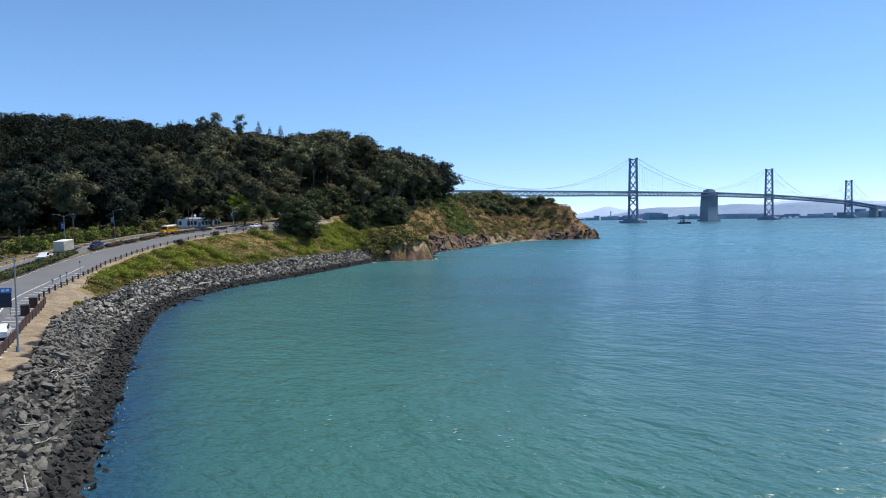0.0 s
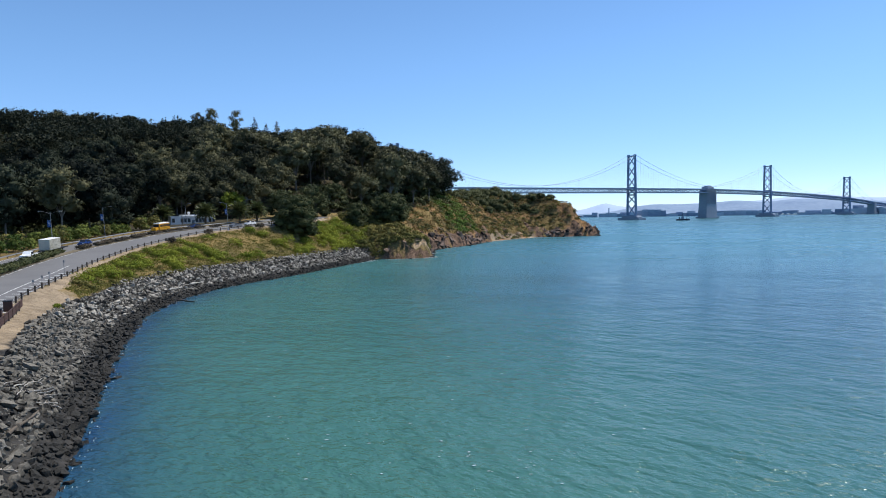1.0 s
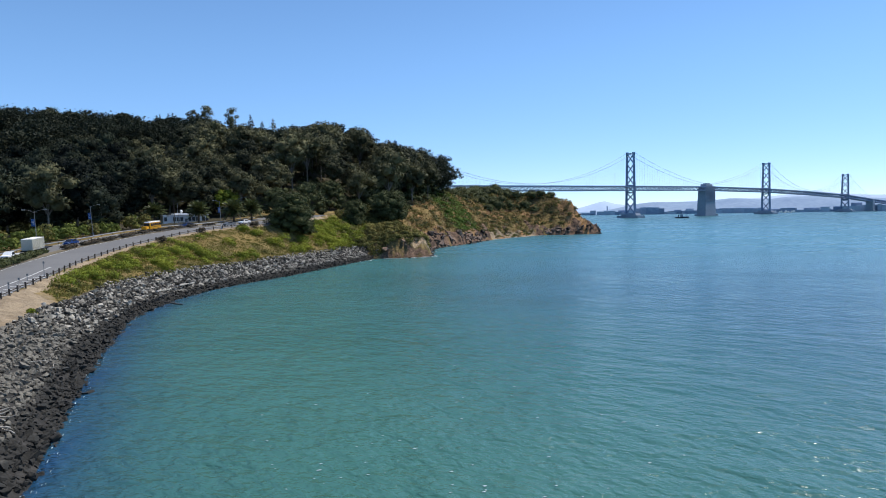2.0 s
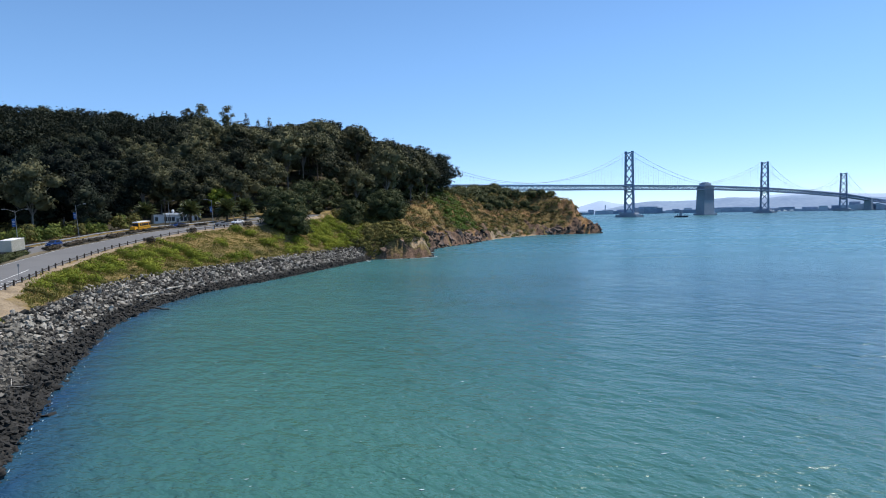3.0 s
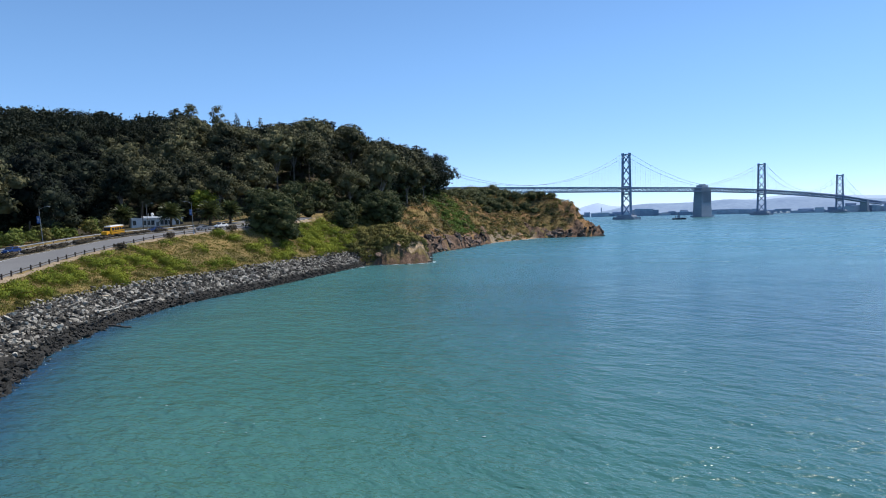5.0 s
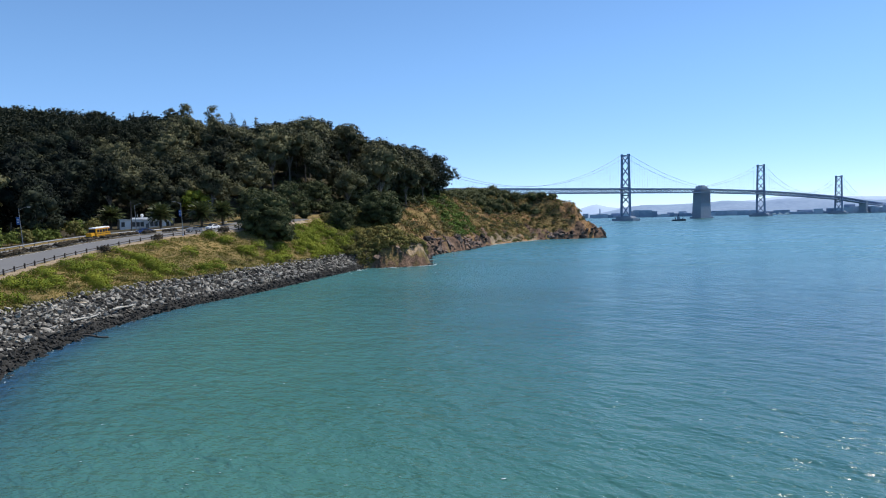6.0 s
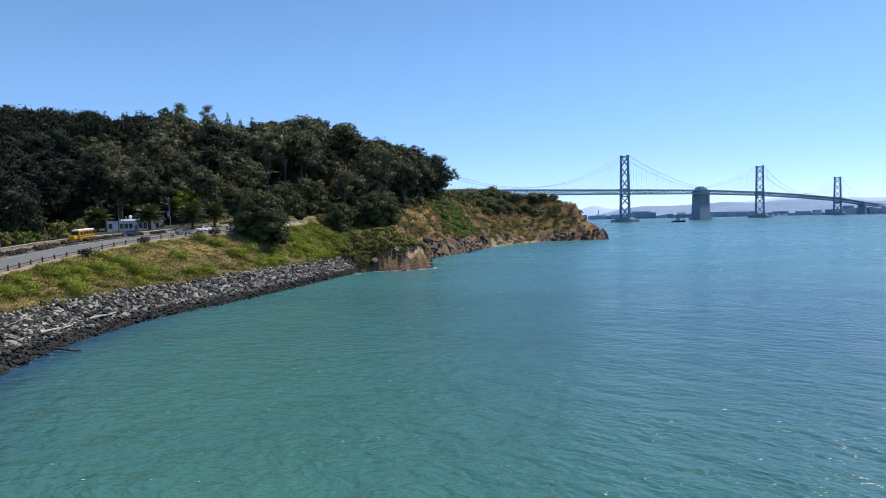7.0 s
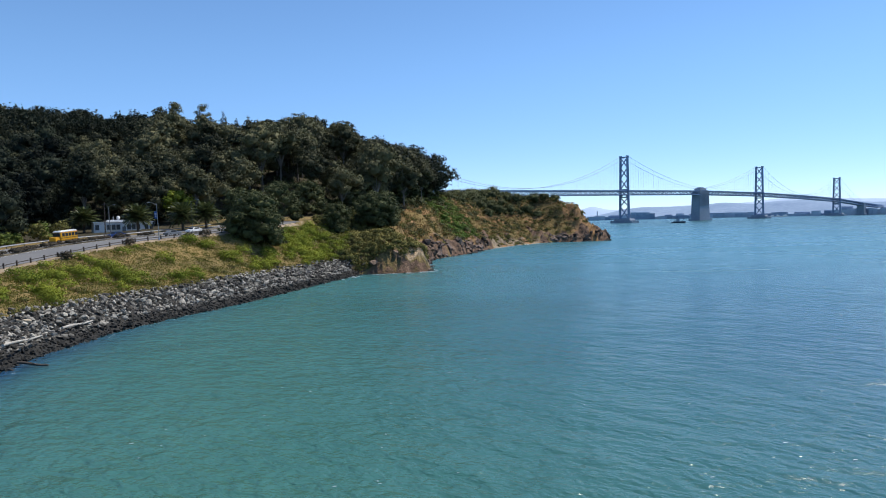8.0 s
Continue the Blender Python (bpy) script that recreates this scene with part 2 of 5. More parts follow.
M = {
    "water": water_material(),
    "foam": mat("foam", (0.24, 0.34, 0.38), (0.56, 0.62, 0.65), 1.5, 0.7),
    "asphalt": mat("asphalt", (0.12, 0.12, 0.122), (0.18, 0.178, 0.176), 0.12, 0.9, fine=40, bump=0.15),
    "paint": mat("road_paint", (0.55, 0.55, 0.53), (0.78, 0.78, 0.76), 1.5, 0.7),
    "stone": wet_foot(mat("riprap_stone", (0.040, 0.037, 0.032), (0.41, 0.38, 0.325), 0.8, 0.9, fine=5, island=0.55, per_object=0.45, bump=0.6)),
    "darkstone": wet_foot(mat("dark_riprap_stone", (0.010, 0.009, 0.008), (0.17, 0.157, 0.132), 0.8, 0.9, fine=5, island=0.75, per_object=0.75, bump=0.9, mid=(0.042, 0.039, 0.033)), 1.9),
    "bark": mat("bark", (0.07, 0.055, 0.04), (0.17, 0.14, 0.11), 0.8, 0.9, bump=0.5),
    "palebark": mat("pale_bark", (0.08, 0.07, 0.06), (0.25, 0.225, 0.195), 0.6, 0.8, bump=0.4),
    "euc": mat("eucalyptus_leaf", (0.022, 0.028, 0.017), (0.135, 0.132, 0.068), 0.12, 0.65, island=0.14, per_object=0.55, leaf=0.12, fine=4, bump=0, spec=0.1),
    # pine colour darkened: the shade on the left slope is painted in
    "pine": mat("shaded_pine_needles", (0.009, 0.013, 0.010), (0.048, 0.058, 0.036), 0.12, 0.7, island=0.10, per_object=0.5, leaf=0.06, fine=4, bump=0, spec=0.08),
    "oak": mat("oak_leaf", (0.025, 0.036, 0.016), (0.112, 0.122, 0.050), 0.25, 0.65, island=0.16, leaf=0.1, fine=4, bump=0, spec=0.1),
    "shrub": mat("shrub_leaf", (0.05, 0.085, 0.02), (0.20, 0.23, 0.055), 0.12, 0.75, island=0.2, per_object=0.35, spec=0.1, leaf=0.25, bump=0),
    "grass": mat("grass_blade", (0.14, 0.13, 0.034), (0.38, 0.275, 0.11), 0.06, 0.8, island=0.12, leaf=0.3, bump=0, mid=(0.19, 0.185, 0.05), spec=0.1),
    "drygrass": mat("dry_grass_blade", (0.17, 0.115, 0.05), (0.54, 0.37, 0.18), 0.08, 0.85, island=0.3, leaf=0.2, bump=0, mid=(0.27, 0.19, 0.08), spec=0.1),
    "scrub": mat("cliff_scrub", (0.045, 0.062, 0.018), (0.26, 0.225, 0.075), 0.05, 0.8, island=0.2, spec=0.1, leaf=0.15, bump=0),
    "hedge": mat("hedge_leaf", (0.025, 0.026, 0.016), (0.085, 0.062, 0.04), 0.3, 0.8, island=0.3, bump=0),
    "palm": mat("palm_frond", (0.03, 0.045, 0.016), (0.14, 0.16, 0.055), 0.4, 0.5, island=0.4, leaf=0.2, bump=0),
    # distance haze painted into the bridge colours: silver-grey turned blue-grey
    "steel": mat("hazy_bridge_steel", (0.17, 0.24, 0.36), (0.22, 0.30, 0.43), 0.02, 0.7, bump=0),
    "cable": mat("hazy_silver_cable", (0.36, 0.42, 0.50), (0.46, 0.52, 0.60), 0.02, 0.6, bump=0),
    "concrete": mat("hazy_pier_concrete", (0.22, 0.26, 0.32), (0.30, 0.35, 0.42), 0.03, 0.85),
    "galv": mat("galvanised_steel", (0.20, 0.21, 0.22), (0.34, 0.35, 0.36), 0.7, 0.55, metal=0.5, bump=0.05),
    "post": mat("weathered_post", (0.05, 0.042, 0.036), (0.11, 0.09, 0.075), 1.5, 0.85),
    "rust": mat("brown_fence_panel", (0.045, 0.026, 0.024), (0.095, 0.05, 0.042), 0.9, 0.7),
    "white": mat("white_wall_paint", (0.66, 0.67, 0.68), (0.82, 0.82, 0.80), 0.4, 0.75),
    "glass": plain("dark_glass", (0.03, 0.035, 0.045), 0.08),
    "banner": plain("blue_banner", (0.03, 0.10, 0.30), 0.6),
    "navy": plain("navy_panel", (0.02, 0.028, 0.05), 0.6),
    "bluesign": plain("blue_sign", (0.05, 0.20, 0.55), 0.5),
    "buswhite": plain("white_roof", (0.80, 0.80, 0.78), 0.5),
    "busyellow": plain("bus_yellow", (0.75, 0.36, 0.02), 0.4),
    "tyre": plain("tyre_rubber", (0.02, 0.02, 0.02), 0.9),
    "carwhite": plain("white_car_paint", (0.80, 0.81, 0.82), 0.25),
    "carblue": plain("blue_car_paint", (0.02, 0.05, 0.16), 0.25),
    "cargrey": plain("grey_car_paint", (0.16, 0.17, 0.18), 0.25),
    "container": mat("beige_container", (0.45, 0.42, 0.34), (0.58, 0.55, 0.46), 0.7, 0.7),
    "black": plain("black_plastic", (0.025, 0.025, 0.028), 0.6),
    "wood": mat("driftwood", (0.28, 0.25, 0.21), (0.55, 0.51, 0.45), 1.2, 0.9, bump=0.4),
    "cliffrock": wet_foot(mat("cliff_rock", (0.030, 0.022, 0.019), (0.25, 0.165, 0.115), 0.15, 0.9, fine=8, island=0.5, bump=0.7), 0.9),
    "boulder": wet_foot(mat("dark_boulder", (0.026, 0.021, 0.020), (0.21, 0.15, 0.12), 0.3, 0.9, fine=8, island=0.6, bump=0.8), 1.0),
    "creeper": mat("creeper_leaf", (0.05, 0.10, 0.02), (0.16, 0.23, 0.05), 0.1, 0.7, island=0.25, leaf=0.2, bump=0, spec=0.1),
    "sand": mat("beach_sand", (0.34, 0.27, 0.19), (0.46, 0.38, 0.28), 0.4, 0.95),
    "bright": mat("fennel_leaf", (0.062, 0.11, 0.014), (0.31, 0.335, 0.05), 0.07, 0.8, island=0.16, spec=0.1, leaf=0.3, bump=0),
    "lampglass": plain("lamp_lens", (0.7, 0.7, 0.68), 0.3),
}


# ---- building helpers ----
def mesh_of(name, verts, faces, material, smooth=False, normals=None):
    me = bpy.data.meshes.new(name)
    verts, faces = np.asarray(verts, dtype=np.float32), np.asarray(faces, dtype=np.int32)
    me.vertices.add(len(verts))
    me.vertices.foreach_set("co", verts.ravel())
    k = faces.shape[1]
    me.loops.add(faces.size)
    me.loops.foreach_set("vertex_index", faces.ravel())
    me.polygons.add(len(faces))
    me.polygons.foreach_set("loop_start", np.arange(len(faces), dtype=np.int32) * k)
    me.update(calc_edges=True)
    me.validate()
    me.materials.append(material)
    me.polygons.foreach_set("use_smooth", np.full(len(faces), smooth or normals is not None, dtype=bool))
    if normals is not None:
        me.normals_split_custom_set_from_vertices(np.asarray(normals).tolist())
    return me


def from_bm(name, bm, material):
    me = bpy.data.meshes.new(name)
    bm.normal_update()
    bm.to_mesh(me)
    bm.free()
    me.materials.append(material)
    return me


def part(name, data, material, parent, label="", at=None):
    """Links a bmesh or a mesh as one object under a thing or part."""
    me = from_bm(name, data, material) if isinstance(data, bmesh.types.BMesh) else data
    ob = new(name, me)
    ob.parent = parent
    if at is not None:
        ob.matrix_basis = at
    return tagged(ob, label)


def thing(name, label, category, m=None, group="", kind=""):
    ob = new(name)
    if m is not None:
        ob.matrix_basis = m
    return tagged(ob, label, category, group, kind)


def box(bm, x0, x1, y0, y1, z0, z1, bevel=0.0, taper=1.0):
    r = bmesh.ops.create_cube(bm, size=1)
    for v in r["verts"]:
        k = taper if v.co.z > 0 else 1.0
        v.co = Vector(((x0 + x1) / 2 + v.co.x * (x1 - x0) * k, (y0 + y1) / 2 + v.co.y * (y1 - y0) * k, z0 + (v.co.z + 0.5) * (z1 - z0)))
    if bevel:
        edges = list({e for v in r["verts"] for e in v.link_edges})
        bmesh.ops.bevel(bm, geom=edges, offset=bevel, segments=2, affect="EDGES")
    return bm


def tube(bm, a, b, r0, r1=None, sides=8):
    r1 = r0 if r1 is None else r1
    a, b = Vector(a), Vector(b)
    q = (b - a).to_track_quat("Z", "Y")
    rings = []
    for p, r in ((a, r0), (b, r1)):
        rings.append([bm.verts.new(p + q @ Vector((r * math.cos(i * math.tau / sides), r * math.sin(i * math.tau / sides), 0))) for i in range(sides)])
    for i in range(sides):
        j = (i + 1) % sides
        bm.faces.new((rings[0][i], rings[0][j], rings[1][j], rings[1][i]))
    bm.faces.new(rings[0][::-1])
    bm.faces.new(rings[1])
    return bm


def beam(bm, a, b, w, h):
    """A straight square member from a to b."""
    a, b = Vector(a), Vector(b)
    d = (b - a).normalized()
    up = Vector((0, 0, 1)) if abs(d.z) < 0.95 else Vector((1, 0, 0))
    s = d.cross(up).normalized()
    n = s.cross(d)
    c = [[bm.verts.new(p + s * (i * w / 2) + n * (j * h / 2)) for i, j in ((-1, -1), (1, -1), (1, 1), (-1, 1))] for p in (a, b)]
    for i in range(4):
        j = (i + 1) % 4
        bm.faces.new((c[0][i], c[0][j], c[1][j], c[1][i]))
    bm.faces.new(c[0][::-1])
    bm.faces.new(c[1])
    return bm


def spline(points, step=1.0):
    """Even steps along a smooth curve through the points."""
    p = np.array([points[0], *points, points[-1]], dtype=float)
    out = []
    for i in range(1, len(p) - 2):
        a, b, c, d = p[i - 1], p[i], p[i + 1], p[i + 2]
        t = np.linspace(0, 1, 24, endpoint=False)[:, None]
        out.append(0.5 * (2 * b + (c - a) * t + (2 * a - 5 * b + 4 * c - d) * t ** 2 + (3 * b - a - 3 * c + d) * t ** 3))
    q = np.vstack([*out, p[-1:]])
    s = np.concatenate([[0], np.cumsum(np.linalg.norm(np.diff(q[:, :2], axis=0), axis=1))])
    e = np.arange(0, s[-1], step)
    return np.stack([np.interp(e, s, q[:, k]) for k in range(q.shape[1])], 1)


def nearest(line, x, y):
    """Distance, side (+ left) and length along a polyline of each place, and its own values there."""
    best = np.full(x.shape, 1e9)
    side, along = np.zeros(x.shape), np.zeros(x.shape)
    vals = np.zeros((*x.shape, line.shape[1]))
    s = np.concatenate([[0], np.cumsum(np.linalg.norm(np.diff(line[:, :2], axis=0), axis=1))])
    for i in range(len(line) - 1):
        a, b = line[i], line[i + 1]
        dx, dy = b[0] - a[0], b[1] - a[1]
        n2 = dx * dx + dy * dy + 1e-12
        t = np.clip(((x - a[0]) * dx + (y - a[1]) * dy) / n2, 0, 1)
        d = np.hypot(x - a[0] - t * dx, y - a[1] - t * dy)
        m = d < best
        best[m] = d[m]
        side[m] = np.sign(dx * (y - a[1]) - dy * (x - a[0]))[m]
        along[m] = (s[i] + t * np.sqrt(n2))[m]
        vals[m] = (a + (b - a) * t[..., None])[m]
    return best, side, along, vals


def sine_noise(x, y, scale, seed=0, octaves=4):
    """Smooth unevenness, about -1 to 1, from turned waves."""
    r = np.random.RandomState(seed)
    out, amp, total = np.zeros(np.shape(x)), 1.0, 0.0
    for o in range(octaves):
        for _ in range(4):
            a, ph = r.uniform(0, math.tau), r.uniform(0, math.tau)
            k = math.tau / scale * r.uniform(0.7, 1.4)
            out = out + amp * np.sin(k * (np.cos(a) * x + np.sin(a) * y) + ph + 1.3 * np.sin(0.6 * k * (np.sin(a) * x - np.cos(a) * y) + ph))
        total += amp * 2
        amp *= 0.5
        scale *= 0.48
    return out / total


def smooth(a, b, v):
    t = np.clip((v - a) / (b - a), 0, 1)
    return t * t * (3 - 2 * t)


# ---- the lie of the land: shore, road edge, ridges ----
SHORE = [(-4, -120), (-7, -40), (-8, 0), (-10, 25), (-13.8, 45), (-16, 60), (-18.3, 74), (-21.9, 97), (-25.8, 131), (-24.8, 150), (-22, 164), (-17.5, 178),
         (-11, 191), (-2.5, 204), (9, 226), (25, 257), (34, 272), (44, 272), (57, 276), (60, 292), (69, 330), (89, 360), (99, 374), (112, 396),
         (127, 418), (145, 440), (165, 460), (184, 477), (206, 476), (228, 479), (236, 484), (234, 498), (228, 560)]
shore = spline(SHORE, 3.0)
back = np.array([(215, 720), (80, 950), (-750, 950), (-750, -120)], dtype=float)
coast = np.vstack([shore, back, shore[:1]])
RIP_END = float(nearest(shore, np.array([34.0]), np.array([272.0]))[2][0])
EDGE = [(-17, -110, 4.8), (-18, 0, 4.8), (-19, 25, 4.9), (-22, 47, 5.0), (-27.5, 72, 5.2), (-34, 95, 5.4), (-39.2, 116, 5.9), (-41.6, 148, 7.1), (-42.4, 164, 7.9),
        (-41.5, 180, 8.9), (-39.6, 196, 10), (-36, 209, 11), (-31.2, 221, 12.2), (-26, 230.5, 13.1), (-20.6, 238.3, 13.7), (-10, 250, 14.5),
        (2, 265, 15.6), (13, 285, 17.0), (22, 315, 18.6), (42, 365, 23), (68, 420, 28), (90, 470, 31.5), (104, 520, 33)]
edge = spline(EDGE, 1.0)
edge_plan = edge[::4]
ROAD_W, BANK = 20.5, 0.025              # width, and how far it leans up inland
RIDGES = [(np.array([(-500, 420, 72), (-300, 500, 73), (-178, 600, 88), (-104, 540, 64), (-75, 470, 55), (0, 430, 50), (27, 455, 59), (60, 464, 55), (78, 474, 55), (92, 484, 56), (108, 496, 45)], dtype=float), 0.27),
          (np.array([(-178, 610, 82), (-65, 625, 82), (-28, 595, 70), (50, 570, 52), (95, 560, 40)], dtype=float), 0.27),
          (np.array([(98, 470, 31), (130, 520, 32), (155, 545, 36), (172, 548, 38), (190, 545, 33), (208, 538, 28.5), (218, 530, 25), (225, 520, 21.5), (228, 508, 15)], dtype=float), 0.42)]


def treeline(y):
    """How far seaward the wood reaches."""
    return np.interp(y, [250, 300, 340, 380, 420, 480, 560], [-30, 8, 40, 66, 90, 117, 120])


def land(x, y):
    """Height of the ground, and how much of it is cliff, bare earth and wood."""
    x, y = np.asarray(x, dtype=float), np.asarray(y, dtype=float)
    d, side, s, _ = nearest(coast, x, y)
    inland = d * np.where(side > 0, 1, -1)
    de, se, along, ve = nearest(edge_plan, x, y)
    past = de * se                                  # + is the road's side of its seaward edge
    ze = ve[..., 2]
    hill = np.full(x.shape, -50.0)
    for line, slope in RIDGES:
        dr, _, _, vr = nearest(line, x, y)
        top = vr[..., 2] - slope * np.sqrt(dr ** 2 + 15 ** 2) + slope * 15
        hill = np.maximum(hill, top)
        if line[0, 0] > 90:
            knoll = top
    hill = hill + 3.0 * sine_noise(x, y, 70, 3) - 16 * np.exp(-((x + 36) / 30) ** 2 - ((y - 282) / 26) ** 2)
    flat = ze + BANK * np.clip(past, 0, ROAD_W + 2) + 0.01 * np.maximum(past - ROAD_W - 3, 0)
    k = 3.0
    up = flat + k * np.log1p(np.exp(np.clip((hill - flat) / k, -30, 30)))
    bench = (ROAD_W + 2) * smooth(352, 325, y)
    upland = np.where(past > bench, flat + (up - flat) * smooth(0, 16, past - bench), flat)
    # riprap side
    gap = np.maximum(inland, 0) + np.abs(past)
    rw = np.minimum(9.0, 0.72 * gap)
    zc = np.minimum(4.6, ze - 0.4)
    q = np.clip((inland - rw) / np.maximum(gap - rw, 0.5), 0, 1)
    rough = 0.45 * sine_noise(x, y, 9, 5) * smooth(0, 4, inland - rw) * smooth(0, 4, -past)
    bank = np.where(inland < rw, zc * inland / rw, zc + (ze - zc) * (0.75 * q + 0.25 * smooth(0, 1, q)) + rough)
    bank = np.where(past > 0, upland, bank)
    # cliff side
    wob = sine_noise(x, y, 22, 8)
    gully = np.abs(sine_noise(x, y, 26, 11, 3))
    beach = smooth(122, 134, x) * smooth(186, 172, x) * (y > 380)
    dd = np.maximum(inland + 2.2 * wob + 1.0 - 5.5 * beach, 0)
    low = smooth(310, 290, y) * smooth(235, 245, y)
    rise = np.where(dd < 4, (1.4 + 0.35 * low) * dd, 5.6 + 1.4 * low + (dd - 4) * (0.62 - 0.24 * low + 0.5 * smooth(185, 215, x)) + 3.6 * (gully - 0.4) * smooth(4, 12, dd))
    rise = rise + low * (0.9 * sine_noise(x, y, 5, 27) + 1.2 * np.abs(sine_noise(x, y, 9, 29))) * smooth(0.3, 2.5, dd)
    rise = rise + (0.5 + 0.8 * smooth(14, 5, dd)) * sine_noise(x, y, 7, 15)
    top = np.where(past > 0, upland, np.maximum(ze - 0.3, knoll))
    kk = 2.5
    cliff = -kk * np.log(np.exp(-np.clip(rise, -50, 120) / kk) + np.exp(-np.clip(top, -50, 120) / kk))
    cliff = np.where((past > 0) & (past < bench), upland, np.where(past >= bench, np.minimum(cliff, upland), cliff))
    w = smooth(RIP_END - 5, RIP_END + 5, s) * (s < 1e5)
    z = bank * (1 - w) + cliff * w
    z = z + w * beach * 0.16 * np.clip(inland, 0, 6)
    z = np.where(inland > 0, z, np.maximum(-5, inland * 0.5))
    rocky = w * smooth(7.5, 2.5, inland - 9 * sine_noise(x, y, 20, 21) - 2 * (x < 105)) * (inland > -3) * (1 - beach * smooth(7, 5, inland))
    bare = (1 - w) * smooth(-13, -2, past) * (past < 0.5) * smooth(150, 110, y) + (1 - w) * smooth(-2.5, -0.3, past) * (past < 0.6)
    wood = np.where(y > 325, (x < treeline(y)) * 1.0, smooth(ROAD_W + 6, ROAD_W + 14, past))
    ochre = w * (past < 0) * np.clip(smooth(-0.3, 0.4, sine_noise(x, y, 45, 33)) * 0.6 + 0.5 * (x > 205), 0, 0.75)
    bare = np.maximum(bare, w * beach * smooth(8, 6, inland))
    terrace = smooth(1.15, 0.85, np.hypot((x + 74) / 11, (y - 445) / 22))
    bare = np.maximum(bare, terrace)
    bare = np.maximum(bare, 0.85 * w * smooth(43, 48, x) * smooth(296, 288, y) * smooth(0.3, 1.2, inland) * smooth(10, 7, inland))
    wood = wood * (1 - terrace)
    rocky = rocky * (1 - smooth(298, 288, y) * (0.35 + 0.65 * smooth(0.6, 1.6, inland)))
    return z, rocky, bare, np.maximum(wood, 0), inland, past, w, ochre


def axis(a, b, fine0, fine1, fine, coarse):
    return np.unique(np.concatenate([np.arange(a, fine0, coarse), np.arange(fine0, fine1, fine), np.arange(fine1, b + coarse, coarse)]))


def sheet(xs, ys):
    gx, gy = np.meshgrid(xs, ys)
    nx, ny = len(xs), len(ys)
    i = (np.arange(ny - 1)[:, None] * nx + np.arange(nx - 1)[None, :]).ravel()
    return gx.ravel(), gy.ravel(), np.stack([i, i + 1, i + nx + 1, i + nx], 1)


gx, gy, gf = sheet(axis(-600, 300, -70, 252, 1.6, 9), axis(-110, 900, 30, 500, 1.6, 9))
gz, rocky, bare, wood, inl, past, wcl, ochre = land(gx, gy)
keep = (inl[gf] > -9).any(1)
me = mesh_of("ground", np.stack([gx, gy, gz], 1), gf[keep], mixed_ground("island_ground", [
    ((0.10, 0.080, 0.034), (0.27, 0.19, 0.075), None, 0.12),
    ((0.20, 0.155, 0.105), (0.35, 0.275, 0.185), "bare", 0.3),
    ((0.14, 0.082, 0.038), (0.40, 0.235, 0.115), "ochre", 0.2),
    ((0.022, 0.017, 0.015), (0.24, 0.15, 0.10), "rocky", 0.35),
    # dark stone bed, with the shade between riprap stones painted in
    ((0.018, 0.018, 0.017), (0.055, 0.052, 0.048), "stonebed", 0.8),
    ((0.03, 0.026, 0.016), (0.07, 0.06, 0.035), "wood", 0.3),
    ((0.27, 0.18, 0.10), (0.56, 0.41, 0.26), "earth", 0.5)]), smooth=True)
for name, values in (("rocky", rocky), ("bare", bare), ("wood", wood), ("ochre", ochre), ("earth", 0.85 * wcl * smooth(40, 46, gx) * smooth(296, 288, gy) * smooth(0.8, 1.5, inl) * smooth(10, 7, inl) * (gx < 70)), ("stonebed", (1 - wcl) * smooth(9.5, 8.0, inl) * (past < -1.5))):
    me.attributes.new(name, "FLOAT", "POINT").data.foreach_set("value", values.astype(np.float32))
ground = tagged(new("ground", me), "dry grassy island ground with bare cliffs", "ground", kind="structure")


def ground_z(x, y):
    return land(np.array([x], dtype=float), np.array([y], dtype=float))[0][0]


# ---- water to the horizon ----
wx, wy, wf = sheet(np.concatenate([-np.geomspace(4700, 90, 14), np.arange(-60, 80, 4.0), np.geomspace(90, 4700, 24)]),
                   np.concatenate([-np.geomspace(3000, 120, 10), np.arange(-80, 320, 4.0), np.geomspace(330, 4700, 24)]))
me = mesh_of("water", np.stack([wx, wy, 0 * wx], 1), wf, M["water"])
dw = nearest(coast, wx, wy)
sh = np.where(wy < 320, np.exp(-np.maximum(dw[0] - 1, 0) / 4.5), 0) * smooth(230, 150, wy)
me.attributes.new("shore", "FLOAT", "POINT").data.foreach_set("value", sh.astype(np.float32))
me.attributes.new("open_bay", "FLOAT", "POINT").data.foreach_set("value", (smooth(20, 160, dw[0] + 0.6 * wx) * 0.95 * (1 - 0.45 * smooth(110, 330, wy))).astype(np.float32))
# painted sky sheen, growing with distance from the origin
me.attributes.new("far_sheen", "FLOAT", "POINT").data.foreach_set("value", (0.75 * smooth(90, 420, np.hypot(wx, wy)) * smooth(900, 250, wx)).astype(np.float32))
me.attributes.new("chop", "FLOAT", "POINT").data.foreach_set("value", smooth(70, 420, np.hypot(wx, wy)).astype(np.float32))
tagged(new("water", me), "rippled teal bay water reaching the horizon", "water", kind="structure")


# ---- road ----
def offset(line, o, lift=0.0):
    """The line moved to its left by o."""
    t = np.gradient(line[:, :2], axis=0)
    t /= np.linalg.norm(t, axis=1)[:, None]
    out = line.copy()
    out[:, 0] -= t[:, 1] * o
    out[:, 1] += t[:, 0] * o
    out[:, 2] += lift + BANK * max(o, 0)
    return out


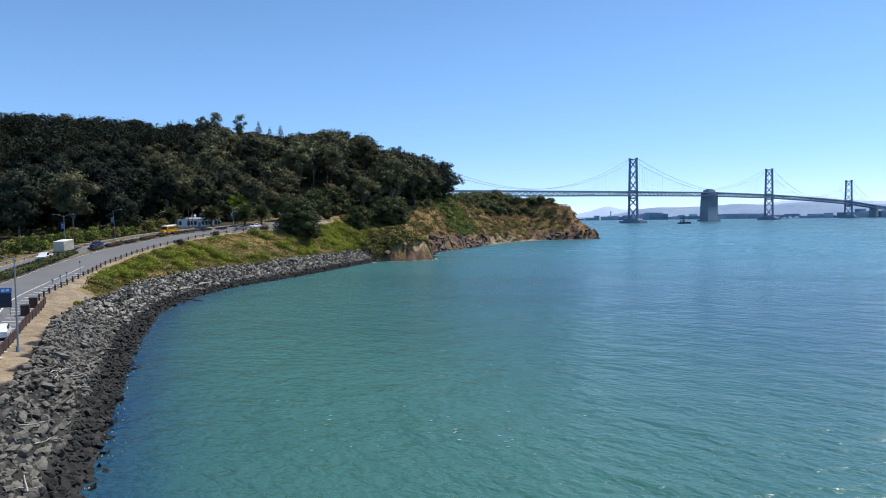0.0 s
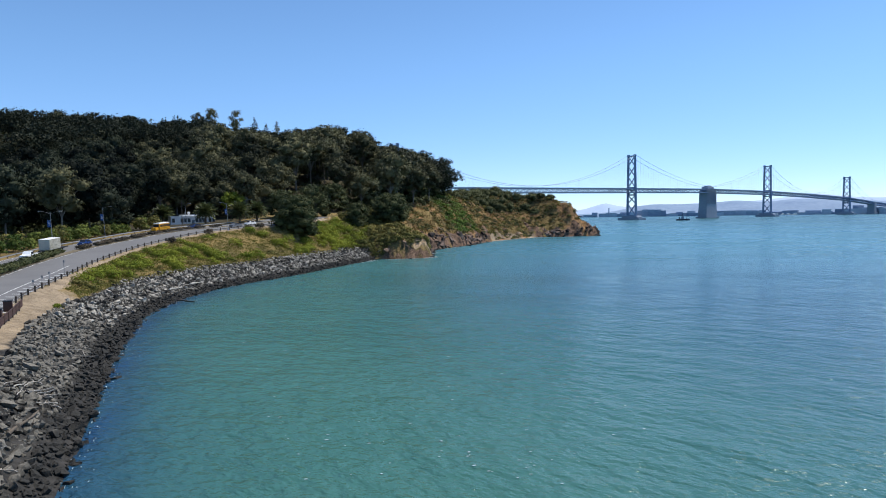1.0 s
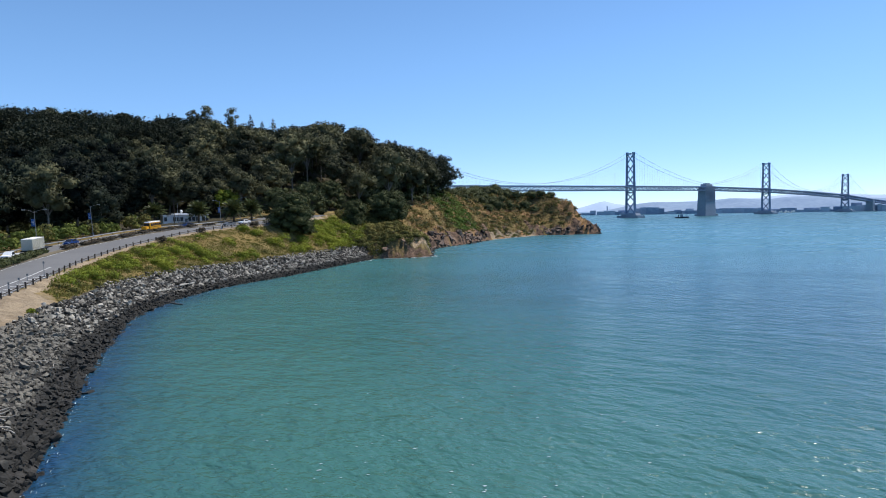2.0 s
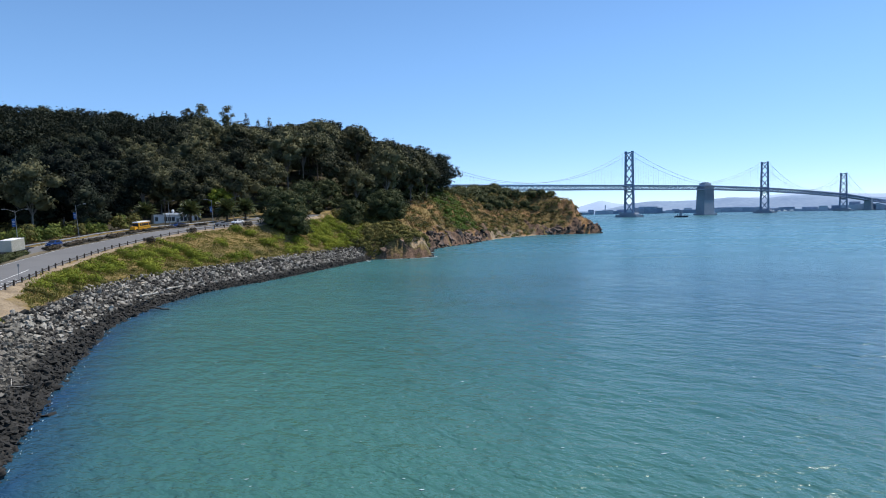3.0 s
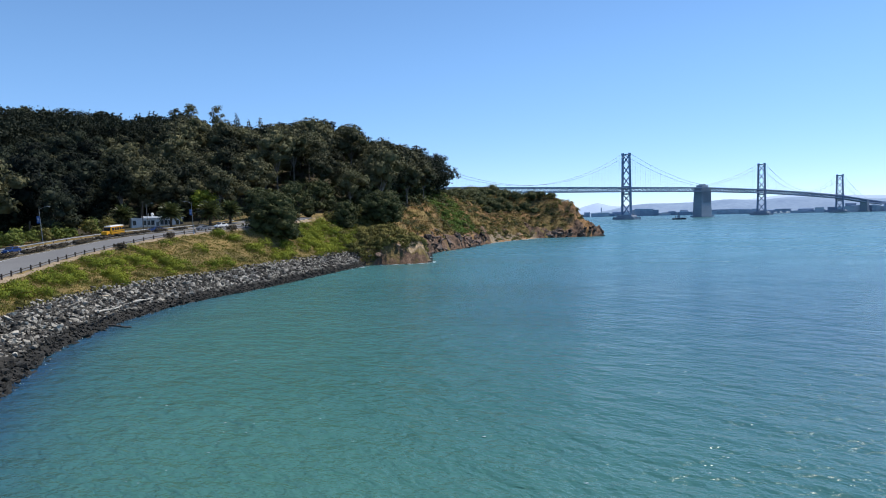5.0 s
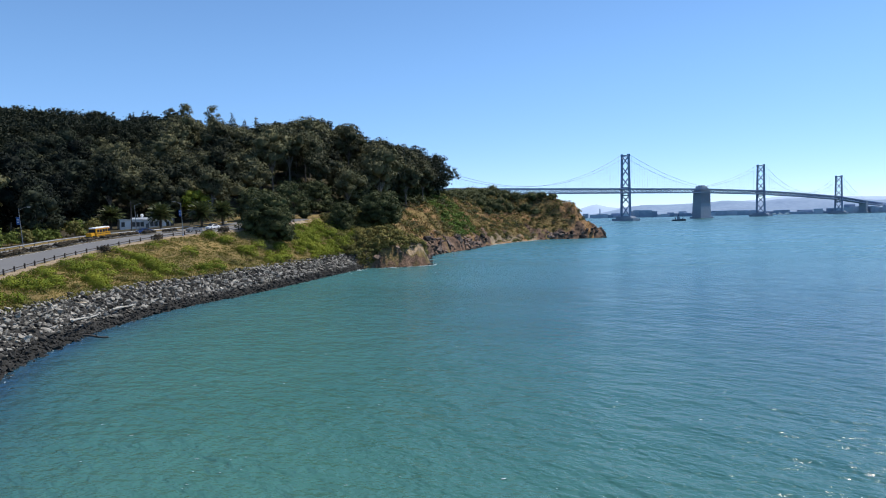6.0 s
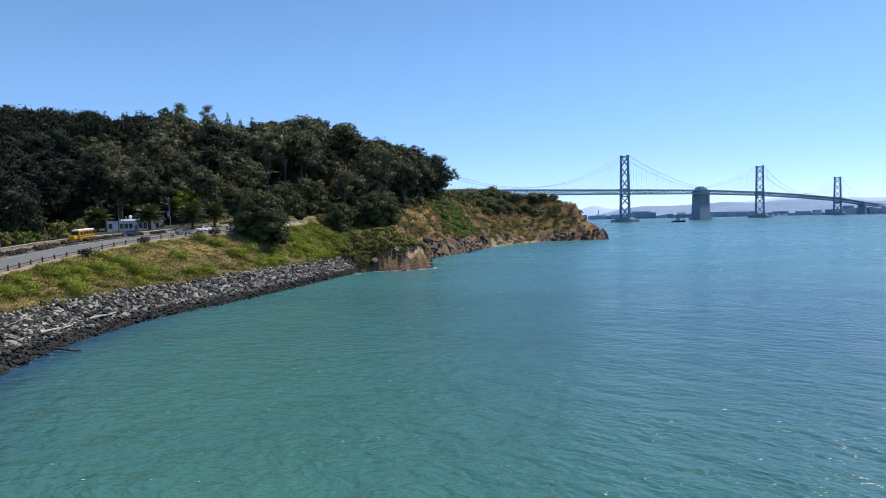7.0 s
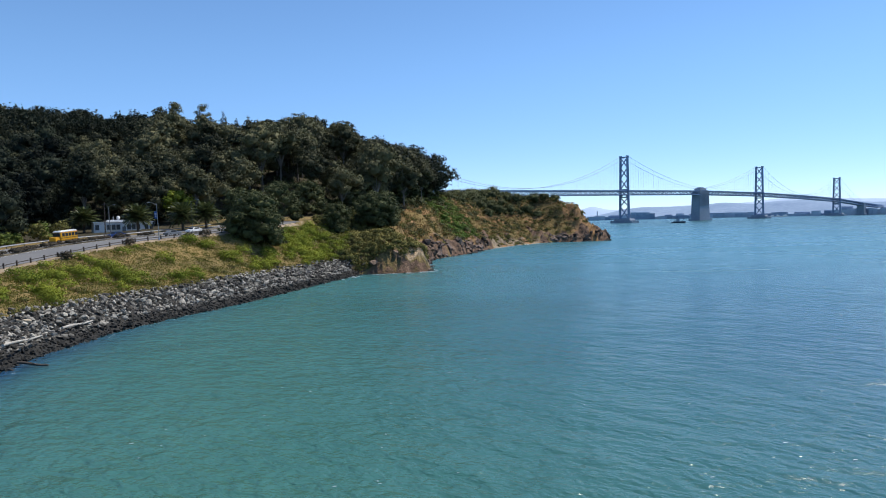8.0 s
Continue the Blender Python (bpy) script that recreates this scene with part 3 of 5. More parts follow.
def ribbon(name, line, o0, o1, lift, material, thick=0.0):
    a, b = offset(line, o0, lift), offset(line, o1, lift)
    n = len(line)
    i = np.arange(n - 1)
    v, f = np.vstack([a, b]), np.stack([i, i + 1, i + n + 1, i + n], 1)
    if thick:
        v = np.vstack([v, a - [0, 0, thick], b - [0, 0, thick]])
        f = np.vstack([f, np.stack([i + 2 * n, i + 2 * n + 1, i + 1, i], 1), np.stack([i + n, i + n + 1, i + 3 * n + 1, i + 3 * n], 1)])
    return mesh_of(name, v, f, material)


edge_road = edge[:425]
road = tagged(new("road", ribbon("road", edge_road, 0.5, ROAD_W, 0.06, M["asphalt"], 0.3)), "grey asphalt coast road climbing along the shore", "road", kind="structure")


# ---- bridge ----
W5, SPAN = Vector((814.5, 1481.5, 0)), Vector((0.8996, 0.4371, 0)).normalized()
CROSS = Vector((-SPAN.y, SPAN.x, 0))
W2_AT, SHORE_AT = 1335.0, 1590.0
STATIONS = {"w6": -704.0, "w5": 0.0, "w4": 353.5, "w3": 707.0, "w2": W2_AT}


def on_bridge(s, c=0.0, z=0.0):
    return W5 + SPAN * s + CROSS * c + Vector((0, 0, z))


def deck_z(s):
    return float(np.interp(s, [-1400, -704, 0, 353, 707, 1000, 1335, 1590, 2000], [60, 69, 77.5, 81, 79, 73, 63, 48, 30]))


bridge = thing("suspension_bridge", "long grey steel double-deck suspension bridge over the bay", "bridge")


def tower(s, height):
    root = new("tower")
    root.parent = bridge
    top, foot = 9.3, 12.6
    half = lambda z: foot + (top - foot) * z / height
    for c in (-1, 1):
        bm = bmesh.new()
        a, b = on_bridge(s, c * half(6), 6), on_bridge(s, c * half(height), height)
        beam(bm, a, b, 3.7, 4.6)
        beam(bm, b - Vector((0, 0, 4)), b + Vector((0, 0, 2.0)), 4.6, 5.4)
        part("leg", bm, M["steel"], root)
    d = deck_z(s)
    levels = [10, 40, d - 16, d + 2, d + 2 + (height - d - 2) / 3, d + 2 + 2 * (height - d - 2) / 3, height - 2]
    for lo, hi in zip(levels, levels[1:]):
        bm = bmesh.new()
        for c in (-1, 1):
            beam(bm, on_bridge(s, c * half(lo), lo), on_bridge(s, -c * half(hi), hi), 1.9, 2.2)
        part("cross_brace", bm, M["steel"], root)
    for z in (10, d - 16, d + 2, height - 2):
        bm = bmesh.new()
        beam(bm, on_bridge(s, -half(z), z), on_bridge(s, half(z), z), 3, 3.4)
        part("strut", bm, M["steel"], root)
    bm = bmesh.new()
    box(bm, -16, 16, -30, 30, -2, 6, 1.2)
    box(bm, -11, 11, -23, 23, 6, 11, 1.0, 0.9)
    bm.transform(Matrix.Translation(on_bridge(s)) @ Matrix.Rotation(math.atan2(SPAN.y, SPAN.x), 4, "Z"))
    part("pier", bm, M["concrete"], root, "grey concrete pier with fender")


tower(STATIONS["w6"], 144.5)
tower(STATIONS["w5"], 158)
tower(STATIONS["w3"], 158)
tower(STATIONS["w2"], 139)

# centre anchorage
bm = bmesh.new()
box(bm, -34, 34, -17, 17, -2, 5, 1.0)
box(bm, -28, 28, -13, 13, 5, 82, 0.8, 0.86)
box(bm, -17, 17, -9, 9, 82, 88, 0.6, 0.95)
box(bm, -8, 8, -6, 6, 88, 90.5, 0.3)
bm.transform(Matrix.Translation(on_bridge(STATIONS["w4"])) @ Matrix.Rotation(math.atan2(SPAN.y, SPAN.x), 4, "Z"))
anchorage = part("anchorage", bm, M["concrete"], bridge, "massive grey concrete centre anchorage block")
for k in range(-5, 6):
    bm = box(bmesh.new(), k * 4.6 - 0.5, k * 4.6 + 0.5, -13.1, -12.0, 40, 81)
    bm.transform(Matrix.Translation(on_bridge(STATIONS["w4"])) @ Matrix.Rotation(math.atan2(SPAN.y, SPAN.x), 4, "Z"))
    part("rib", bm, M["concrete"], anchorage)

bm = bmesh.new()
box(bm, -12, 12, -13, 13, -2, 47, 0.6, 0.95)
box(bm, -16, 16, -17, 17, -2, 6, 0.8)
bm.transform(Matrix.Translation(on_bridge(SHORE_AT)) @ Matrix.Rotation(math.atan2(SPAN.y, SPAN.x), 4, "Z"))
part("shore_pier", bm, M["concrete"], bridge, "grey concrete pier at the city end")

# stiffening truss with two decks
stops = np.arange(-1250, 1820, 9.0)
for name, c in (("truss_side", -10.5), ("truss_side", 10.5)):
    bm = bmesh.new()
    for i, (a, b) in enumerate(zip(stops, stops[1:])):
        for dz in (-0.8, -10.2):
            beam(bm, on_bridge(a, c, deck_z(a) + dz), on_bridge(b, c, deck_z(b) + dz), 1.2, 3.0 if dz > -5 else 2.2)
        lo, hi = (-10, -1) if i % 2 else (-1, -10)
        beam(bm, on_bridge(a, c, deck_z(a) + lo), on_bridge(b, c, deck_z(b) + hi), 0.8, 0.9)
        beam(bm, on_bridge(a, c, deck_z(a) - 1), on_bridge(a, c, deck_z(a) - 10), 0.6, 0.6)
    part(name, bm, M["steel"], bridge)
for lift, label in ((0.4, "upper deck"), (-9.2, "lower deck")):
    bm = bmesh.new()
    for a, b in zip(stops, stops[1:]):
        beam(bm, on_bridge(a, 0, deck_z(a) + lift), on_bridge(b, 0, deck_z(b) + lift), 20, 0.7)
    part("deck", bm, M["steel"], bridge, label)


def cable_z(s):
    """Height of the main cable along the bridge."""
    tops = [(-1057.5, deck_z(-1057) + 3), (-704, 145), (0, 159), (353.5, 86), (707, 159), (W2_AT, 140), (SHORE_AT, 50)]
    for (a, za), (b, zb) in zip(tops, tops[1:]):
        if a <= s <= b:
            t = (s - a) / (b - a)
            low = 4 * t * (1 - t)
            drop = (za + zb) / 2 - (deck_z((a + b) / 2) + 4) if b - a > 500 else (b - a) * 0.03
            return za + (zb - za) * t - low * drop
    return deck_z(s)


cs = np.arange(-1057, SHORE_AT, 11.0)
for c in (-10.5, 10.5):
    bm = bmesh.new()
    for a, b in zip(cs, cs[1:]):
        tube(bm, on_bridge(a, c, cable_z(a)), on_bridge(b, c, cable_z(b)), 0.34, sides=5)
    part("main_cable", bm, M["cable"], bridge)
    bm = bmesh.new()
    for s in cs[::1]:
        if cable_z(s) - deck_z(s) > 2:
            beam(bm, on_bridge(s, c, deck_z(s)), on_bridge(s, c, cable_z(s)), 0.11, 0.11)
    tagged(part("suspender_ropes", bm, M["cable"], bridge), kind="stuff")


# ---- far shore ----
def far_hills(name, label, line, material, depth, seed):
    """A ridge of hills along a line of (x, y, height)."""
    p = spline(line, 30.0)
    rows = []
    h = np.maximum(p[:, 2] + 5 * sine_noise(p[:, 0], p[:, 1], 500, seed, 4), 2)
    away = p[:, :2] / np.linalg.norm(p[:, :2], axis=1)[:, None]
    for k, r in enumerate((-0.0, 0.3, 0.6, 1.0, 1.6)):
        prof = (0.0, 0.45, 0.8, 1.0, 0.3)[k]
        rows.append(np.column_stack([p[:, :2] + away * depth * r, h * prof - (0.5 if k == 0 else 0)]))
    n = len(p)
    i = (np.arange(4)[:, None] * n + np.arange(n - 1)[None, :]).ravel()
    me = mesh_of(name, np.vstack(rows), np.stack([i, i + 1, i + n + 1, i + n], 1), material, smooth=True)
    return tagged(new(name, me), label, "hills", kind="structure")


# air haze is painted into these far colours as a blue tint
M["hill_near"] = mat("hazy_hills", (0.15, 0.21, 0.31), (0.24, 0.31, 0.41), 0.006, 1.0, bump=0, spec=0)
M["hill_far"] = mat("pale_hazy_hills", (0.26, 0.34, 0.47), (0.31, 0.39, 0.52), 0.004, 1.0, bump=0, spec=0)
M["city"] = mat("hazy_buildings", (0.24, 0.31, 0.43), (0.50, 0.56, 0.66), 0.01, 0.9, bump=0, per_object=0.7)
# a weak blue glow on the hills adds to the painted haze
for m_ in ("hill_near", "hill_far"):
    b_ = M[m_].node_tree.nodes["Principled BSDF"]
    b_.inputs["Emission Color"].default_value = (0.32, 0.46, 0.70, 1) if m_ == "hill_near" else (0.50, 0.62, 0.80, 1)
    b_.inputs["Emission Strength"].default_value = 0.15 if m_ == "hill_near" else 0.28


def bearing(px, dist, z=0.0):
    """A place at a bearing off the line of flight, in degrees."""
    a = radians(px)
    return (dist * math.sin(a), dist * math.cos(a), z)


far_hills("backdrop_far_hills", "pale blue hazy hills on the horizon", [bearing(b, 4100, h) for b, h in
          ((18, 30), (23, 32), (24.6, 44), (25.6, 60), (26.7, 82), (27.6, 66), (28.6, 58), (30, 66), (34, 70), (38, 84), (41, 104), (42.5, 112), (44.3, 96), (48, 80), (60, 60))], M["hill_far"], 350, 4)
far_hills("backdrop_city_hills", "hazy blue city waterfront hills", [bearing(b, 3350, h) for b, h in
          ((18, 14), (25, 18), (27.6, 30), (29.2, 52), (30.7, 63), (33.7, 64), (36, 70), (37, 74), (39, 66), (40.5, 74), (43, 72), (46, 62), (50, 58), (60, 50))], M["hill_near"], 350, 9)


# ---- leaves, crowns, trees ----
def leaf_cloud(rng, lobes, count, size, flat=0.32):
    """Small bent leaf sprays on the outside of the lobes: each (centre, radii)."""
    vol = np.array([r[0] * r[1] + r[1] * r[2] for _, r in lobes])
    share = np.maximum((count * vol / vol.sum()).astype(int), 4)
    pts, nor = [], []
    for (c, r), n in zip(lobes, share):
        u = rng.normal(size=(n, 3))
        u /= np.linalg.norm(u, axis=1)[:, None]
        u[:, 2] = np.where(u[:, 2] < -0.35, -u[:, 2] * 0.6, u[:, 2])
        lump = 1 + 0.22 * np.sin(3.1 * u[:, 0] * 2 + rng.uniform(0, 6)) * np.sin(2.7 * u[:, 1] * 2 + rng.uniform(0, 6)) + 0.14 * np.sin(7 * u[:, 2] + rng.uniform(0, 6))
        k = lump * rng.uniform(0.73, 1.08, n)
        pts.append(np.array(c) + u * np.array(r) * k[:, None])
        nor.append(u)
    p, nn = np.vstack(pts), np.vstack(nor)
    nn = nn + flat * rng.normal(size=nn.shape)
    nn /= np.linalg.norm(nn, axis=1)[:, None]
    t = np.cross(nn, rng.normal(size=nn.shape))
    t /= np.linalg.norm(t, axis=1)[:, None]
    b = np.cross(nn, t)
    s = size * rng.uniform(0.55, 1.35, len(p))[:, None]
    bend = nn * s * 0.28
    v = np.stack([p + t * s - bend, p - t * s * 0.55 + b * s * 0.75, p - t * s * 0.55 - b * s * 0.75 + bend], 1).reshape(-1, 3)
    f = np.arange(len(v)).reshape(-1, 3)
    soft = np.vstack(nor) + 0.35 * nn
    soft /= np.linalg.norm(soft, axis=1)[:, None]
    return v, f, np.repeat(soft, 3, axis=0)


def clumps(rng, lobes, per):
    """Breaks each lobe up into rounded clumps over its upper side."""
    out = []
    for c, r in lobes:
        out.append((c, tuple(0.84 * k for k in r)))
        for i in range(per):
            up = -0.35 + 1.3 * (i + rng.uniform(0.2, 0.8)) / per
            a = i * 2.399 + rng.uniform(-0.5, 0.5)
            flat = math.sqrt(max(0.0, 1 - up * up))
            k = rng.uniform(0.22, 0.40)
            far = rng.uniform(0.68, 0.92)
            out.append(((c[0] + r[0] * far * flat * math.cos(a), c[1] + r[1] * far * flat * math.sin(a), c[2] + r[2] * up * far), (r[0] * k, r[1] * k, r[2] * k)))
    return out


def ball(cuts):
    bm = bmesh.new()
    bmesh.ops.create_icosphere(bm, subdivisions=cuts, radius=1)
    bm.verts.index_update()
    out = np.array([list(v.co) for v in bm.verts]), np.array([[v.index for v in f.verts] for f in bm.faces])
    bm.free()
    return out


BALL = ball(2)


def inner_mass(rng, lobes, share=0.8):
    """The dense uneven inside of a crown, under the outer leaves."""
    vs, fs, ns, base = [], [], [], 0
    for c, r in lobes:
        v, f = BALL
        k = share * rng.uniform(0.7, 1.16, len(v))[:, None]
        vs.append(np.array(c) + v * np.array(r) * k)
        n = v + 0.6 * rng.normal(size=v.shape)
        ns.append(n / np.linalg.norm(n, axis=1)[:, None])
        fs.append(f + base)
        base += len(v)
    return np.vstack(vs), np.vstack(fs), np.vstack(ns)


def crown_mesh(rng, lobes, leaves, size, leaf, share=0.8):
    v, f, n = leaf_cloud(rng, lobes, leaves, size)
    widest = max(r[0] for _, r in lobes)
    v2, f2, n2 = inner_mass(rng, [(c, r) for c, r in lobes if r[0] > 0.5 * widest], share)
    return mesh_of("crown", np.vstack([v, v2]), np.vstack([f, f2 + len(v)]), leaf, normals=np.vstack([n, n2]))


def limbs(bm, base, tips, r, sides=6, fork=0.45):
    """A tapered trunk that forks into limbs towards the tips."""
    base = Vector(base)
    mid = Vector(np.mean([list(t) for t in tips], axis=0))
    crotch = base.lerp(Vector((mid.x * 0.5 + base.x * 0.5, mid.y * 0.5 + base.y * 0.5, mid.z)), fork)
    tube(bm, base - Vector((0, 0, 0.6)), crotch, r, r * 0.68, sides)
    for tip in tips:
        tip = Vector(tip)
        knee = crotch.lerp(tip, 0.5) + Vector((0, 0, 0.12 * (tip - crotch).length))
        tube(bm, crotch - Vector((0, 0, 0.2)), knee, r * 0.5, r * 0.3, 5)
        tube(bm, knee, tip, r * 0.3, r * 0.1, 4)


def make_tree(name, label, rng, height, spread, lobes_n, leaves, size, leaf, bark, low=0.35, trunk=0.35, squash=0.8, lean=0.0, flat_top=False, group=""):
    root = thing(name, label, "tree", group=group)
    lobes = []
    for i in range(lobes_n):
        k = (i + 0.5) / lobes_n
        z = height * (low + (0.90 - low) * k)
        wide = spread * (0.45 + 0.55 * math.sin(math.pi * min(1, 0.25 + 0.75 * (1 - k)))) if not flat_top else spread * (0.55 + 0.45 * k)
        a = i * 2.4 + rng.uniform(-0.5, 0.5)
        rad = wide * rng.uniform(0.25, 0.8) * (1 if k < 0.85 else 0.35)
        r = spread * rng.uniform(0.36, 0.58)
        lobes.append(((rad * math.cos(a) + lean * z, rad * math.sin(a), z - r * 0.3), (r, r * rng.uniform(0.8, 1.1), r * squash)))
    bm = bmesh.new()
    limbs(bm, (0, 0, 0), [Vector(c) for c, _ in lobes], trunk)
    part("trunk", bm, bark, root)
    part("crown", crown_mesh(rng, clumps(rng, lobes, 11), leaves, size, leaf, 0.4 if "skyline" in name else 0.76), None, root)
    return root


def forest_places(rng):
    """Uneven spacing over the wooded slope."""
    cells, out = {}, []
    for _ in range(30000):
        y = rng.uniform(232, 640)
        x = rng.uniform(-0.46 * y - 20, 118)
        gap = 9.0 if y < 420 else 10.5
        key = (int(x // 12), int(y // 12))
        if any((x - a) ** 2 + (y - b) ** 2 < gap * gap for i in (-1, 0, 1) for j in (-1, 0, 1) for a, b in cells.get((key[0] + i, key[1] + j), ())):
            continue
        cells.setdefault(key, []).append((x, y))
        out.append((x, y))
    return np.array(out)


CREST = np.array([(-144, 85), (-112, 83), (-92, 82), (-87, 77), (-77, 81), (-58, 81), (-39, 79), (-17, 74), (0, 76), (20, 79), (29, 80), (41, 78), (52, 75), (62, 68), (77, 65),
                  (99, 63), (106, 60), (114, 54), (118, 42)], dtype=float)


def canopy(x, y):
    """How high the tree tops reach: the crest of the wood, rising with the hill behind it."""
    k = (y - 49) / 421
    return 17 + (np.interp(6 + (x - 6) / k, CREST[:, 0], CREST[:, 1]) - 17) * k


rng = np.random.RandomState(7)
EUC = "tall dark green eucalyptus tree on the wooded hillside"
models = []
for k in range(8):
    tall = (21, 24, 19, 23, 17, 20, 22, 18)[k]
    t = make_tree("eucalyptus_tree" if k < 6 else "pine_tree", EUC if k < 6 else "dense pine tree with darkened needles on the shaded hillside", rng, tall, (7.0, 7.8, 8.2, 6.4, 8.6, 7.6, 7.4, 7.8)[k], (9, 10, 9, 10, 8, 9, 11, 10)[k], 3600, 0.38, M["euc"] if k < 6 else M["pine"], M["palebark"],
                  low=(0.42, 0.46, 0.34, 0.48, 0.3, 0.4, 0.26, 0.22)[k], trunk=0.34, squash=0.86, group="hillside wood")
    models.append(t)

spots = forest_places(rng)
fz, _, _, fwood, finl, fpast, _, _ = land(spots[:, 0], spots[:, 1])
opening = ((spots[:, 0] + 38) ** 2 / 27 ** 2 + (spots[:, 1] - 274) ** 2 / 26 ** 2 < 1)          # the white house's yard
glade = (spots[:, 0] + 72) ** 2 / 8 ** 2 + (spots[:, 1] - 432) ** 2 / 30 ** 2 < 1          # a bare terrace up on the hill
ok = ((fpast > ROAD_W + 9) | (spots[:, 1] > 335)) & (spots[:, 0] < treeline(spots[:, 1])) & (finl > 12) & ~opening & ~glade
spots, fz = spots[ok], fz[ok]
order = np.argsort(np.hypot(spots[:, 0], spots[:, 1]))
spots, fz = spots[order], fz[order]
placed = set()
for i in range(min(300, len(spots))):
    # left slope gets the pines with shade in their colour
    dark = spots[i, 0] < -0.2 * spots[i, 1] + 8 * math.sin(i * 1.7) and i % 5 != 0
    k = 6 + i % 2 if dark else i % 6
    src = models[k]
    s = rng.uniform(0.7, 1.2)
    room = (canopy(*spots[i]) - fz[i]) / (21, 24, 19, 23, 17, 20, 22, 18)[k]
    if room < 1.3 or spots[i, 0] > 50:
        s = min(max(room, 0.45), 1.7) * rng.uniform(0.82, 1.16)
    m = pose(spots[i, 0], spots[i, 1], fz[i] - 0.3, 0, 0, rng.uniform(0, 360)) @ Matrix.Diagonal((s * rng.uniform(0.9, 1.15), s, s, 1))
    if k not in placed:
        placed.add(k)
        src.matrix_basis = m
    else:
        t = copy_thing(src, Matrix.Identity(4))
        t.matrix_basis = m
# the back of the wood
wv, wf2, base = [], [], 0
for i in range(300, len(spots)):
    src = next(c for c in models[i % 6].children if c.name.startswith("crown")).data
    n = len(src.vertices)
    co = np.empty(n * 3, dtype=np.float32)
    src.vertices.foreach_get("co", co)
    co = co[:9 * 3300].reshape(-1, 3, 3)[::3]
    mid = co.mean(1, keepdims=True)
    co = (mid + (co - mid) * 1.45).reshape(-1, 3)
    n = len(co)
    a, s = rng.uniform(0, math.tau), min(max((canopy(*spots[i]) - fz[i]) / (21, 24, 19, 23, 17, 20)[i % 6], 0.4), 1.4) * rng.uniform(0.74, 1.2)
    r = np.array([[math.cos(a), -math.sin(a), 0], [math.sin(a), math.cos(a), 0], [0, 0, 1]])
    wv.append((co * s) @ r.T + [spots[i, 0], spots[i, 1], fz[i]])
    wf2.append(np.arange(n).reshape(-1, 3) + base)
    base += n
if wv:
    tagged(new("far_wood", mesh_of("far_wood", np.vstack(wv), np.vstack(wf2), M["euc"])), "dark eucalyptus wood covering the upper hill", "trees", kind="stuff")


# ---- oaks, bushes, palms ----
def leafy(name, cloud, leaf):
    return mesh_of(name, cloud[0], cloud[1], leaf, normals=cloud[2])


def ground_pose(x, y, turn=0.0, sink=0.2, s=1.0):
    return pose(x, y, ground_z(x, y) - sink, 0, 0, turn) @ Matrix.Scale(s, 4)


def broad_oak(label, x, y, z, lobes, leaves, trunk_tips, r):
    root = thing("oak_tree", label, "tree", pose(x, y, z))
    bm = bmesh.new()
    limbs(bm, (0, 0, -1), trunk_tips, r, 8, 0.3)
    part("trunk", bm, M["bark"], root)
    part("crown", crown_mesh(rng, clumps(rng, lobes, 9), leaves, 0.25, M["oak"], 0.76), None, root)
    return root


def lobe_heap(n, rx, ry, z0, z1, r, seed):
    q = np.random.RandomState(seed)
    out = []
    for i in range(n):
        k = (i + 0.5) / n
        a = i * 2.399
        wide = math.sqrt(max(0.0, 1 - (k * 0.96) ** 2.2))
        rad = wide * q.uniform(0.55, 1.0)
        rr = r * q.uniform(0.75, 1.25)
        out.append(((rx * rad * math.cos(a), ry * rad * math.sin(a), z0 + (z1 - z0) * k), (rr, rr, rr * 0.72)))
    return out


broad_oak("broad dark evergreen oak on the bank above the stones", 1.8, 256, ground_z(1.8, 256), lobe_heap(38, 7.5, 6.9, 0.2, 24.3 - ground_z(1.8, 256), 3.0, 1), 22000,
          [(-4, 1, 8), (3, -2, 9), (0, 3, 11), (5, 2, 7), (-2, -3, 6)], 0.7)
broad_oak("spreading dark evergreen oak on the bluff", 43, 299, ground_z(43, 299), lobe_heap(36, 7.6, 7.4, 15.6 - ground_z(43, 299), 26.4 - ground_z(43, 299), 3.0, 2), 20000,
          [(-5, 1, 6), (4, -2, 7), (0, 3, 9), (5, 1, 6), (-3, -3, 5)], 0.6)
broad_oak("low dark evergreen oak leaning beside a larger one", 28.5, 297, ground_z(28.5, 297), lobe_heap(24, 5.4, 5.4, 13.6 - ground_z(28.5, 297), 22.5 - ground_z(28.5, 297), 2.6, 3), 11000, [(-2, 0, 3), (2, 1, 4), (0, -2, 5)], 0.4)
for x, y, s, h in ((9, 300, 1.0, 13), (-4, 292, 0.9, 12), (20, 335, 1.1, 12), (40, 352, 1.2, 13), (52, 372, 1.1, 12), (66, 398, 1.2, 12), (80, 425, 1.2, 13), (92, 452, 1.1, 12), (102, 470, 1.0, 11)):
    broad_oak("dark rounded evergreen tree at the edge of the wood", x, y, ground_z(x, y) - 0.4, lobe_heap(20, 6.0 * s, 6.0 * s, 1.5, h * s, 2.7 * s, int(x + y)), 8000, [(-3, 1, 6), (3, -1, 7), (0, 2, 8)], 0.5)
yellow = broad_oak("yellow-green broadleaf tree behind the palms", -25, 300, 15.0, lobe_heap(14, 5, 5, 7, 13, 2.3, 44), 3600, [(-3, 0, 7), (2, 1, 8), (0, -2, 9)], 0.3)
for c in yellow.children:
    if c.name.startswith("crown"):
        c.data.materials[0] = M["bright"]
    else:
        c.data.materials[0] = M["bark"]

